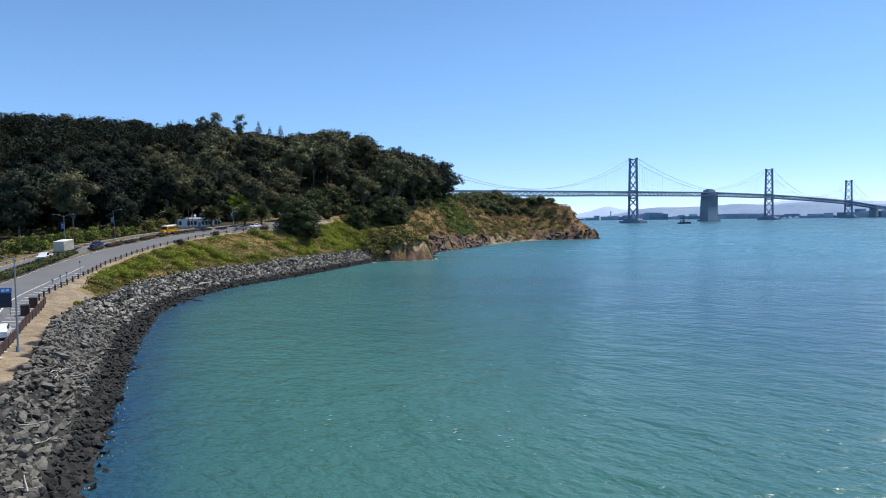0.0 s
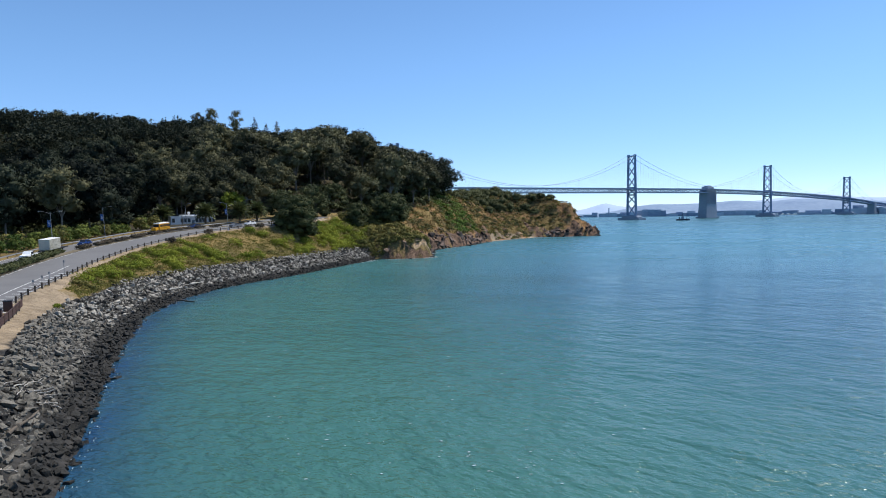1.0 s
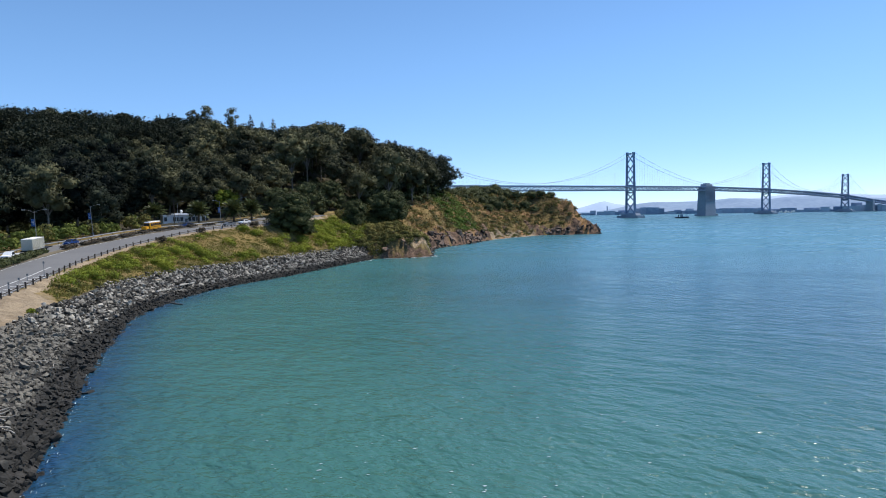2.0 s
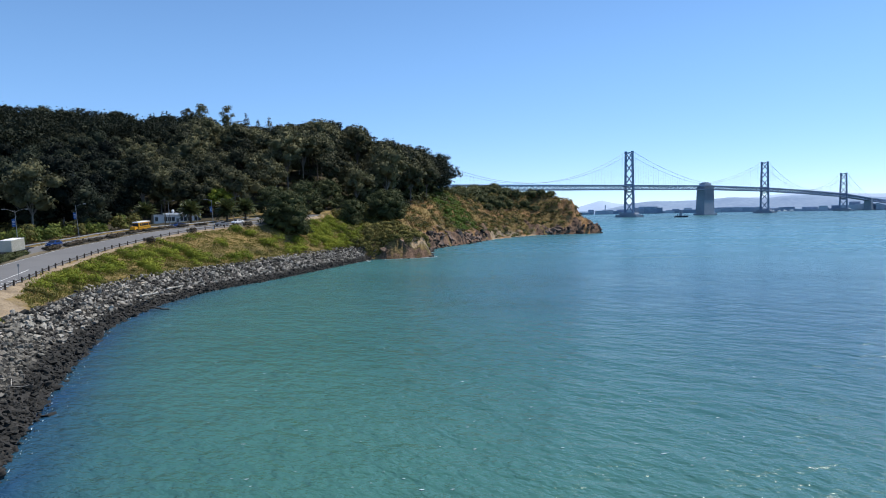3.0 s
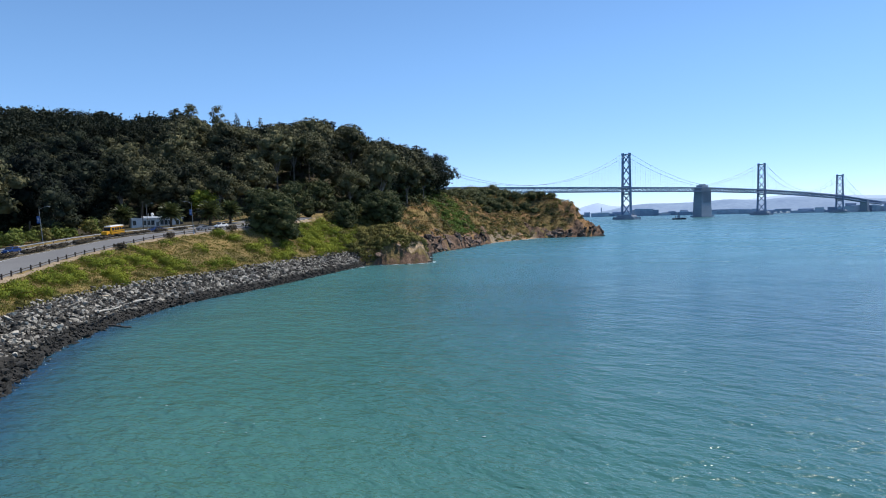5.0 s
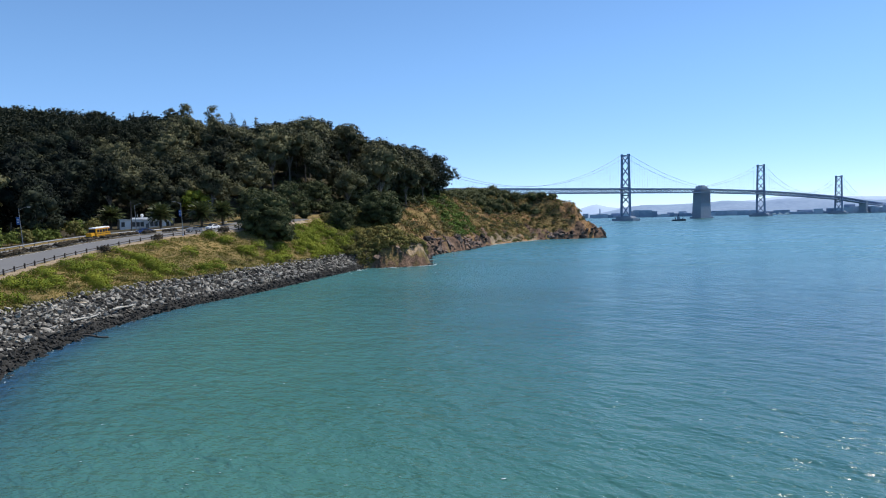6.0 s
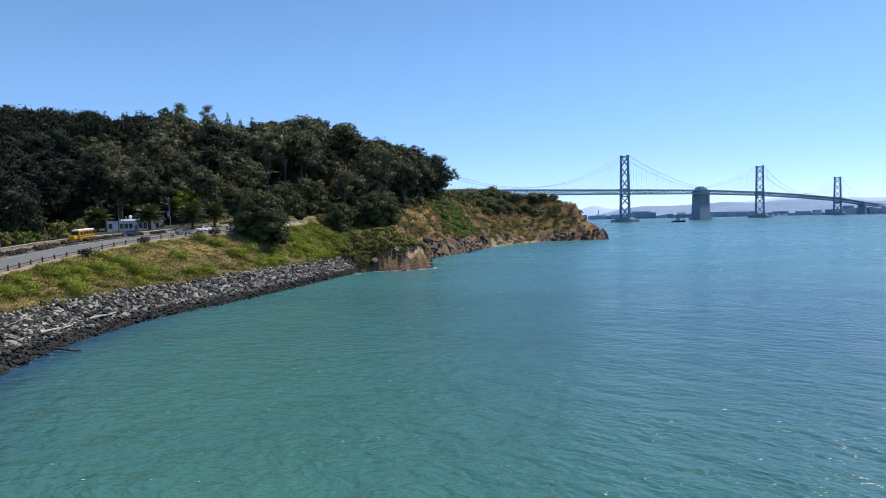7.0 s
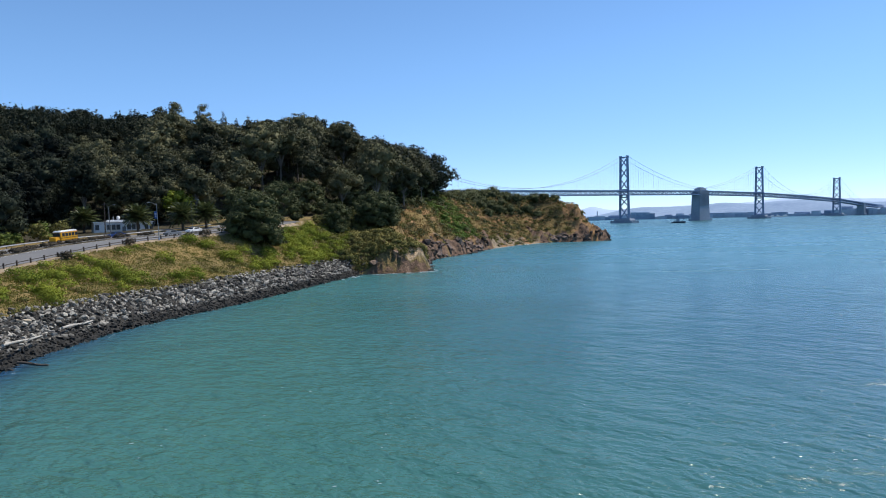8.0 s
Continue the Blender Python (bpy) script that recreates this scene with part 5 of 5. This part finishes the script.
for s, o in ((216, 0.0), (208, 0.5)):
    b = thing("litter_bin", "square dark brown litter bin on the verge", "bin", at_road(s, o, 0.06), group="verge bins")
    part("body", box(bmesh.new(), -0.65, 0.65, -0.5, 0.5, 0, 1.25, 0.04, 0.97), M["rust"], b)
    part("lid", box(bmesh.new(), -0.7, 0.7, -0.55, 0.55, 1.25, 1.38, 0.03), M["black"], b, "black lid")
for s, o, h in ((252, 2.0, 1.3), (248, 2.1, 1.1), (258, 1.0, 2.8), (243, 2.1, 1.0)):
    b = thing("marker_post", "thin grey marker post beside the hatched verge", "post", at_road(s, o, 0.06), group="verge markers")
    part("shaft", tube(bmesh.new(), (0, 0, 0), (0, 0, h), 0.05, 0.045), M["galv"], b)
    part("plate", box(bmesh.new(), -0.02, 0.02, -0.14, 0.14, h - 0.42, h), M["galv"], b)


def lamp_post(m, height, arms, banner, label):
    root = thing("street_lamp", label, "street lamp", m, group="street lamps")
    part("base", tube(bmesh.new(), (0, 0, -0.3), (0, 0, 0.35), 0.22, 0.18, 10), M["concrete"], root)
    part("pole", tube(bmesh.new(), (0, 0, 0.3), (0, 0, height), 0.1, 0.055, 10), M["galv"], root)
    for sgn in arms:
        bm = bmesh.new()
        pts = [Vector((0, sgn * 2.4 * u, height - 0.4 + 0.75 * math.sin(u * 1.5))) for u in np.linspace(0, 1, 6)]
        for a, b in zip(pts, pts[1:]):
            tube(bm, a, b, 0.045, 0.04, 6)
        part("arm", bm, M["galv"], root)
        head = part("lamp_head", box(bmesh.new(), -0.17, 0.17, -0.42, 0.42, -0.09, 0.09, 0.05), M["galv"], root, at=Matrix.Translation(pts[-1] + Vector((0, sgn * 0.3, 0))))
        part("lens", box(bmesh.new(), -0.13, 0.13, -0.3, 0.3, -0.13, -0.085, 0.01), M["lampglass"], head)
    if banner:
        bn = part("banner", box(bmesh.new(), -0.02, 0.02, 0.12, 0.95, height * 0.58, height * 0.78), M["banner"], root, "blue banner")
        part("bracket", tube(bmesh.new(), (0, 0, height * 0.78), (0, 1.0, height * 0.78), 0.02), M["galv"], root)
        bars = bmesh.new()
        for k in range(3):
            box(bars, -0.026, 0.026, 0.25, 0.8, height * 0.64 + k * 0.35, height * 0.64 + k * 0.35 + 0.1)
        part("lettering", bars, M["lampglass"], bn)
    return root


lamp_post(at_road(182, -0.7), 9.2, (1,), False, "tall grey street lamp beside the brown fence")
lamp_post(at_road(308, ROAD_W + 1.6), 9.2, (1, -1), True, "grey street lamp with two arms and a blue banner")
lamp_post(at_road(328, ROAD_W + 1.6), 9.2, (-1,), True, "grey street lamp with a blue banner behind the guard rail")
lamp_post(at_road(364, 31.5), 8.0, (-1,), False, "grey street lamp in front of the white house")
lamp_post(at_road(355, -0.5), 8.9, (1,), True, "grey street lamp with a blue banner at the seaward verge")
lamp_post(at_road(393, 25), 8.3, (-1,), False, "grey street lamp beside the palms")
lamp_post(at_road(412, 8), 7.5, (1,), False, "dark pole beside the upper road")
root = thing("utility_pole", "dark wooden utility pole beside the white house", "pole", ground_pose(-39.6, 268))
part("pole", tube(bmesh.new(), (0, 0, -0.3), (0, 0, 9.5), 0.17, 0.12), M["post"], root)
part("crossarm", box(bmesh.new(), -0.9, 0.9, -0.06, 0.06, 8.7, 8.85), M["post"], root)

# information board
b = thing("information_board", "dark navy notice board with a bright blue header", "sign", at_road(209, 3.0, 0.06, 8))
for y in (-0.75, 0.75):
    part("leg", tube(bmesh.new(), (0, y, 0), (0, y, 3.3), 0.06), M["galv"], b)
part("panel", box(bmesh.new(), -0.1, 0.1, -0.95, 0.95, 1.0, 2.9, 0.02), M["navy"], b)
h = part("header", box(bmesh.new(), -0.13, 0.13, -1.0, 1.0, 2.92, 3.6, 0.02), M["bluesign"], b, "bright blue header")
bars = bmesh.new()
for k in range(3):
    box(bars, -0.14, 0.14, -0.7 + k * 0.5, -0.35 + k * 0.5, 3.15, 3.4)
part("lettering", bars, M["lampglass"], h)


# ---- vehicles ----
def wheels(root, xs, y, r, wide=0.24):
    for x in xs:
        for s in (-1, 1):
            w = part("wheel", tube(bmesh.new(), (x, s * y - wide / 2, r), (x, s * y + wide / 2, r), r, sides=14), M["tyre"], root)
            part("rim", tube(bmesh.new(), (x, s * (y + wide / 2) - 0.012, r), (x, s * (y + wide / 2) + 0.012, r), r * 0.58, sides=12), M["galv"], w)


def loft_body(profile, width, inset):
    """A car body from a side profile (x, z), narrower towards the roof."""
    bm = bmesh.new()
    top = max(z for _, z in profile)
    rows = []
    for s in (-1, 1):
        rows.append([bm.verts.new((x, s * (width / 2 - inset * max(0, (z - 0.9) / (top - 0.9))), z)) for x, z in profile])
    n = len(profile)
    for i in range(n):
        j = (i + 1) % n
        bm.faces.new((rows[0][i], rows[0][j], rows[1][j], rows[1][i]))
    bm.faces.new(rows[0][::-1])
    bm.faces.new(rows[1])
    bmesh.ops.recalc_face_normals(bm, faces=bm.faces)
    return bm


def car(m, paint, label, category="car", pickup=False):
    root = thing("pickup_truck" if pickup else "car", label, category, m)
    if pickup:
        prof = [(-2.7, 0.45), (-2.7, 1.05), (-0.55, 1.08), (-0.45, 1.75), (0.75, 1.78), (1.35, 1.15), (2.6, 1.02), (2.7, 0.5)]
    else:
        prof = [(-2.2, 0.35), (-2.25, 0.95), (-1.75, 1.0), (-1.1, 1.48), (0.35, 1.5), (1.1, 1.0), (2.1, 0.85), (2.2, 0.4)]
    part("body", loft_body(prof, 1.85, 0.22), paint, root)
    z0, z1 = (1.12, 1.68) if pickup else (1.02, 1.42)
    x0, x1 = (-0.4, 0.72) if pickup else (-1.25, 0.55)
    for s in (-1, 1):
        bm = bmesh.new()
        box(bm, x0, x1, s * 0.86 - 0.03, s * 0.86 + 0.03, z0, z1, 0, 0.86)
        part("side_window", bm, M["glass"], root)
    bm = bmesh.new()
    box(bm, -0.03, 0.03, -0.72, 0.72, -0.32, 0.32)
    part("windscreen", bm, M["glass"], root, at=pose((x1 + (1.38 if pickup else 1.2)) / 2 - 0.02, 0, (z0 + z1) / 2 + 0.02, 0, -42, 0))
    for s in (-1, 1):
        part("headlight", box(bmesh.new(), 2.14 if not pickup else 2.64, 2.22 if not pickup else 2.72, s * 0.7 - 0.18, s * 0.7 + 0.18, 0.66, 0.84, 0.02), M["lampglass"], root)
    wheels(root, (-1.4, 1.4) if not pickup else (-1.7, 1.7), 0.8, 0.34 if not pickup else 0.38)
    return root


car(at_road(285, 16.2, 0.08, 180), M["carwhite"], "white pickup truck on the inland carriageway", "pickup", True)
t = thing("trailer", "long dark flatbed trailer on the inland carriageway", "trailer", at_road(297, 16.4, 0.08, 180))
part("bed", box(bmesh.new(), -6.2, 4.6, -1.2, 1.2, 0.75, 1.0, 0.03), M["black"], t)
part("drawbar", box(bmesh.new(), 4.6, 6.4, -0.08, 0.08, 0.6, 0.75), M["black"], t)
for k in range(6):
    part("side_rail", box(bmesh.new(), -6.0 + k * 1.8, -4.4 + k * 1.8, -1.26, -1.2, 0.62, 0.76), M["cargrey"], t)
wheels(t, (-3.6, -2.5, -1.4), 1.0, 0.4)
c = thing("container", "beige corrugated box container on a trailer", "container", at_road(297, 16.4, 1.09, 180))
bm = box(bmesh.new(), -2.0, 4.0, -1.2, 1.2, 0, 2.5, 0.02)
part("box", bm, M["container"], c)
rib = from_bm("rib", box(bmesh.new(), -0.07, 0.07, -0.03, 0.03, 0.12, 2.38), M["container"])
for k in range(20):
    for s in (-1, 1):
        part("rib", rib, None, c, at=pose(-1.85 + k * 0.3, s * 1.22, 0))
part("roof", box(bmesh.new(), -2.05, 4.05, -1.24, 1.24, 2.5, 2.56, 0.01), M["buswhite"], c, "pale roof")

b = thing("school_bus", "yellow school bus with a white roof on the inland carriageway", "bus", at_road(343, 16.2, 0.08, 180))
part("body", box(bmesh.new(), -3.4, 1.7, -1.2, 1.2, 0.6, 2.75, 0.12, 0.97), M["busyellow"], b)
part("bonnet", box(bmesh.new(), 1.65, 3.1, -1.0, 1.0, 0.6, 1.7, 0.12, 0.92), M["busyellow"], b)
part("roof", box(bmesh.new(), -3.4, 1.75, -1.17, 1.17, 2.74, 3.02, 0.1, 0.93), M["buswhite"], b, "white roof")
part("bumper", box(bmesh.new(), 3.1, 3.3, -1.1, 1.1, 0.5, 0.8, 0.03), M["black"], b)
part("windscreen", box(bmesh.new(), 1.66, 1.76, -1.0, 1.0, 1.78, 2.6, 0.02), M["glass"], b)
win = from_bm("side_window", box(bmesh.new(), -0.36, 0.36, -0.03, 0.03, 1.75, 2.5, 0.02), M["glass"])
for k in range(5):
    for s in (-1, 1):
        part("side_window", win, None, b, at=pose(-2.85 + k * 0.92, s * 1.2, 0))
for s in (-1, 1):
    part("stripe", box(bmesh.new(), -3.3, 1.6, s * 1.2 - 0.025, s * 1.2 + 0.025, 1.35, 1.45), M["black"], b)
    part("stripe", box(bmesh.new(), -3.3, 1.6, s * 1.205 - 0.025, s * 1.205 + 0.025, 0.85, 0.93), M["black"], b)
wheels(b, (-2.2, 2.3), 1.05, 0.5, 0.28)

car(at_road(312, 16.4, 0.08, 180), M["carblue"], "dark blue car on the inland carriageway")
car(at_road(356, 16.4, 0.08, 180), M["carblue"], "dark blue car on the inland carriageway")
car(at_road(364, 5.5, 0.08), M["cargrey"], "dark grey car on the seaward carriageway")
car(at_road(374, 8.5, 0.08, 180), M["carwhite"], "white car on the seaward carriageway")
car(at_road(190, 1.7, 0.08), M["carwhite"], "white car parked beside the brown fence")
car(at_road(388, 3.0, 0.08), M["black"], "black car parked beside the oak")


# ---- white house ----
house = thing("white_house", "long low white house with dark windows behind the road", "house", pose(-38.7, 286.5, 15.0, 0, 0, 19))
part("wall", box(bmesh.new(), -8.5, 8.0, -3.5, 3.5, -0.6, 3.4), M["white"], house)
part("roof", box(bmesh.new(), -8.8, 8.3, -3.8, 3.8, 3.4, 3.62, 0.03), M["white"], house)
part("parapet", box(bmesh.new(), -4.5, 4, -2.4, 2.4, 3.62, 4.2, 0.03), M["white"], house)
for i, x in enumerate((-7.6, -4.4, -3.1, -1.8, 1.2, 2.5, 3.8, 6.2, 7.6)):
    w = part("window", box(bmesh.new(), -0.55, 0.55, -0.06, 0.02, 1.15, 2.75), M["cargrey"], house, at=pose(x, -3.5, 0))
    part("pane", box(bmesh.new(), -0.46, 0.46, -0.075, -0.05, 1.25, 2.65), M["glass"], w)
    part("sill", box(bmesh.new(), -0.62, 0.62, -0.16, 0.0, 1.05, 1.15), M["white"], w)
part("door", box(bmesh.new(), -0.5, 0.5, -0.05, 0.02, 0, 2.1), M["cargrey"], house, at=pose(-0.2, -3.5, 0))
bm = tube(bmesh.new(), (0, 0, 3.6), (0, 0, 4.6), 0.35, 0.3, 10)
bmesh.ops.create_uvsphere(bm, u_segments=10, v_segments=6, radius=0.55, matrix=Matrix.Translation((0, 0, 4.9)))
part("roof_vent", bm, M["white"], house, at=pose(-1.5, -1.5, 0))
part("roof_vent", tube(bmesh.new(), (0, 0, 4.1), (0, 0, 5.2), 0.16, 0.14, 8), M["galv"], house, at=pose(-2.8, -1.2, 0))

# small white wall and shed glimpsed in the wood
s_ = thing("hillside_shed", "low pale flat-roofed shed on a bare terrace in the wood", "shed", pose(-66.5, 438, ground_z(-66.5, 438) - 0.3, 0, 0, 8))
part("wall", box(bmesh.new(), -3.2, 3.2, -1.8, 1.8, -1.5, 2.1), M["white"], s_)
part("roof", box(bmesh.new(), -3.6, 3.6, -2.2, 2.2, 2.1, 2.4, 0.03), M["buswhite"], s_)
part("door", box(bmesh.new(), -0.5, 0.5, -1.86, -1.78, 0, 1.9), M["cargrey"], s_)


# ---- driftwood and loose things on the stones ----
def log(x0, y0, z0, x1, y1, z1, r, label, timber="wood"):
    a, b = Vector((x0, y0, z0)), Vector((x1, y1, z1))
    root = thing("driftwood_log", label, "driftwood", Matrix.Translation(a))
    bm = bmesh.new()
    d = b - a
    pts = [d * u + Vector((0, 0, 0.06 * math.sin(u * 7))) for u in np.linspace(0, 1, 6)]
    for i, (p0, p1) in enumerate(zip(pts, pts[1:])):
        tube(bm, p0, p1, r * (1 - 0.08 * i), r * (1 - 0.08 * (i + 1)), 7)
    part("trunk", bm, M[timber], root)
    part("branch", tube(bmesh.new(), pts[3], pts[3] + d.cross(Vector((0, 0, 1))).normalized() * r * 6 + Vector((0, 0, r * 3)), r * 0.4, r * 0.15, 6), M[timber], root)


log(-23.2, 169, 2.3, -21.2, 178, 2.0, 0.2, "long pale driftwood log on the riprap")
log(-20.4, 181, 1.8, -19.5, 185, 1.7, 0.17, "pale driftwood log on the riprap")
log(-24.8, 152, 2.9, -24.0, 163, 2.2, 0.17, "long pale driftwood log on the riprap")
log(-24.6, 166, 2.6, -22.9, 164.5, 2.5, 0.14, "short pale driftwood on the riprap")
log(-18.7, 55.8, ground_z(-18.7, 55.8) + 0.5, -19.3, 63.0, ground_z(-19.3, 63.0) + 0.5, 0.13, "weathered grey driftwood log on the riprap", "bark")
dq = np.random.RandomState(41)
for cx, cy, n, wide in ((-20.6, 67.8, 13, 1.6), (-17.8, 50.2, 4, 0.9), (-15.4, 42.0, 2, 0.6), (-23.5, 88, 3, 1.2)):
    for k in range(n):
        x, y, a, ln = cx + dq.normal() * wide * 0.6, cy + dq.normal() * wide, dq.uniform(0, math.pi), dq.uniform(0.5, 1.5)
        z = ground_z(x, y) + 0.55
        log(x - ln * math.cos(a), y - ln * math.sin(a), z + dq.uniform(-0.1, 0.1), x + ln * math.cos(a), y + ln * math.sin(a), z + dq.uniform(-0.1, 0.25), dq.uniform(0.035, 0.075), "bleached driftwood branch among the stones")
log(-23.5, 152.5, 0.6, -19.9, 151.7, 0.15, 0.2, "dark waterlogged log reaching into the water", "post")
log(-13.6, 198, 2.2, -13.0, 201.5, 2.2, 0.16, "pale driftwood on the riprap")
b = thing("concrete_slab", "pale broken concrete slab above the stones", "slab", pose(-28, 168.4, ground_z(-28, 168.4) + 0.1, 6, 10, 30))
part("slab", box(bmesh.new(), -1.0, 1.0, -0.5, 0.5, -0.1, 0.25, 0.04), M["sand"], b)


# flecks of broken water, with sun sparkles drawn as white specks too
fv, ff, base = [], [], 0
for i in range(900):
    a, d_ = radians(fq.uniform(-12, 46)), 20 + 420 * fq.uniform(0, 1) ** 1.4
    if i > 640:                                     # breaking crests out on the open bay
        a, d_ = radians(fq.uniform(26, 48)), 170 + 620 * fq.uniform(0, 1)
    c = np.array([4 + d_ * math.sin(a), 30 + d_ * math.cos(a)])
    if nearest(coast, c[:1], c[1:])[1][0] > 0:
        continue
    k = np.linspace(0, math.tau, 7, endpoint=False)
    r = (fq.uniform(0.02, 0.07) + max(0, d_ - 150) * fq.uniform(0.0, 0.0018)) * fq.uniform(0.4, 1.5, 7)
    fv.append(np.column_stack([c[0] + r * np.cos(k) * fq.uniform(1, 3), c[1] + r * np.sin(k), np.full(7, 0.05)]))
    ff.append(np.array([[base, base + i, base + i + 1] for i in range(1, 6)]))
    base += 7
tagged(new("whitecap_flecks", mesh_of("whitecap_flecks", np.vstack(fv), np.vstack(ff), M["foam"])), "small white flecks of broken water and painted sun sparkle on the bay", "foam", kind="stuff")


# ---- boats and the far waterfront ----
def place(bear, dist, z=0.0):
    return bearing(bear, dist, z)


tug = thing("tugboat", "small dark work boat on the bay", "boat", pose(*place(32.8, 1500, 0), 0, 0, -20))
hull = box(bmesh.new(), -14, 14, -4, 4, -1, 2.6, 0.6)
for v in hull.verts:
    if v.co.x > 12:
        v.co.y *= 0.3
        v.co.z += 1.0
part("hull", hull, M["navy"], tug)
part("wheelhouse", box(bmesh.new(), -4, 2, -2.5, 2.5, 2.6, 8.5, 0.3, 0.85), M["concrete"], tug)
part("mast", tube(bmesh.new(), (-1, 0, 8), (-1, 0, 16), 0.35, 0.2), M["navy"], tug)
part("crane", beam(bmesh.new(), (5, 0, 2.6), (12, 0, 10), 0.6, 0.6), M["navy"], tug)
part("funnel", tube(bmesh.new(), (-7, 0, 2.6), (-7, 0, 7), 0.9, 0.8), M["navy"], tug)

for i in range(9):
    y = thing("moored_boat", "white boat moored along the far waterfront", "boat", pose(*place(39.3 + i * 0.21 + (0.1 if i % 2 else 0), 3000, 0), 0, 0, 40 + i * 7), group="far moored boats")
    hl = box(bmesh.new(), -10, 10, -3, 3, -0.5, 3, 0.5, 1.1)
    part("hull", hl, M["carwhite"], y)
    part("cabin", box(bmesh.new(), -5, 3, -2.2, 2.2, 3, 6 + (i % 3) * 1.5, 0.3, 0.85), M["buswhite"], y)

bq = np.random.RandomState(9)
for i in range(70):
    bear = 24.6 + (i / 70) ** 0.8 * 24 + bq.uniform(-0.2, 0.2)
    dist = 3150 + bq.uniform(0, 160)
    w, h, d_ = bq.uniform(15, 80), bq.uniform(5, 22), 40
    if 29.5 < bear < 31.5:
        h += 14
    if bear > 44:
        h += bq.uniform(0, 18)
    bl = thing("waterfront_building", "hazy low building on the far waterfront", "building", pose(*place(bear, dist, 0), 0, 0, -bear), group="far waterfront")
    part("wall", box(bmesh.new(), -w / 2, w / 2, -d_ / 2, d_ / 2, -1, h), M["city"], bl)
    part("roof", box(bmesh.new(), -w / 2 - 0.5, w / 2 + 0.5, -d_ / 2 - 0.5, d_ / 2 + 0.5, h, h + 1.6), M["city"], bl)
chim = thing("far_chimney", "tall hazy chimney on the far shore", "chimney", pose(*place(27.0, 3150)))
part("stack", tube(bmesh.new(), (0, 0, -1), (0, 0, 42), 3.2, 2.4, 10), M["city"], chim)

# ---- stones of the shore bank, last ----
def on_stones(x, y, z, ro, ba, inland, pst, w):
    gap = inland + np.abs(pst)
    return (w < 0.75) & (inland > -1.3) & (inland < np.minimum(9.6, 0.78 * gap)) & (pst < -0.5)


sp = strip_places(150000, 61, -34, 38, 38, 276, on_stones)
sq = np.random.RandomState(62)
cell, chosen = {}, []
for i, (x, y, z) in enumerate(sp):
    s = 0.27 * math.exp(sq.normal(0, 0.42)) * (1.0 if y < 110 else 1.2)
    s = min(s, 0.56)
    key = (int(x // 0.8), int(y // 0.8))
    near = [c for a in (-1, 0, 1) for b_ in (-1, 0, 1) for c in cell.get((key[0] + a, key[1] + b_), ())]
    if any((x - c[0]) ** 2 + (y - c[1]) ** 2 < (0.54 * (s + c[2])) ** 2 for c in near):
        continue
    cell.setdefault(key, []).append((x, y, s))
    chosen.append((x, y, z + s * sq.uniform(-0.25, 0.75), s))
chosen = np.array(chosen)
near_stretch = (chosen[:, 1] > 58) & (chosen[:, 1] < 72)
idx = np.where(near_stretch)[0][:300]
rest = np.ones(len(chosen), dtype=bool)
rest[idx] = False
riprap = thing("stone_embankment", "grey quarry stone embankment along the waterline", "riprap")
dark = chosen[:, 1] + 14 * sine_noise(chosen[:, 0], chosen[:, 1], 25, 91) < 112      # an older, darker stretch of stone
for pick, stone in ((rest & dark, M["darkstone"]), (rest & ~dark, M["stone"])):
    v, f = rock_field(ROCKS, chosen[pick, :3], chosen[pick, 3] * 0.98, 63)
    tagged(part("stone_rubble", mesh_of("stone_rubble", v, f, stone), None, riprap), kind="stuff")
stone_meshes = [mesh_of("stone", v, f, M["darkstone"]) for v, f in ROCKS]
for i in idx:
    x, y, z, s = chosen[i]
    part("stone", stone_meshes[sq.randint(len(stone_meshes))], None, riprap,
         at=pose(x, y, z, sq.uniform(-40, 40), sq.uniform(-40, 40), sq.uniform(0, 360)) @ Matrix.Scale(s * 0.98, 4))
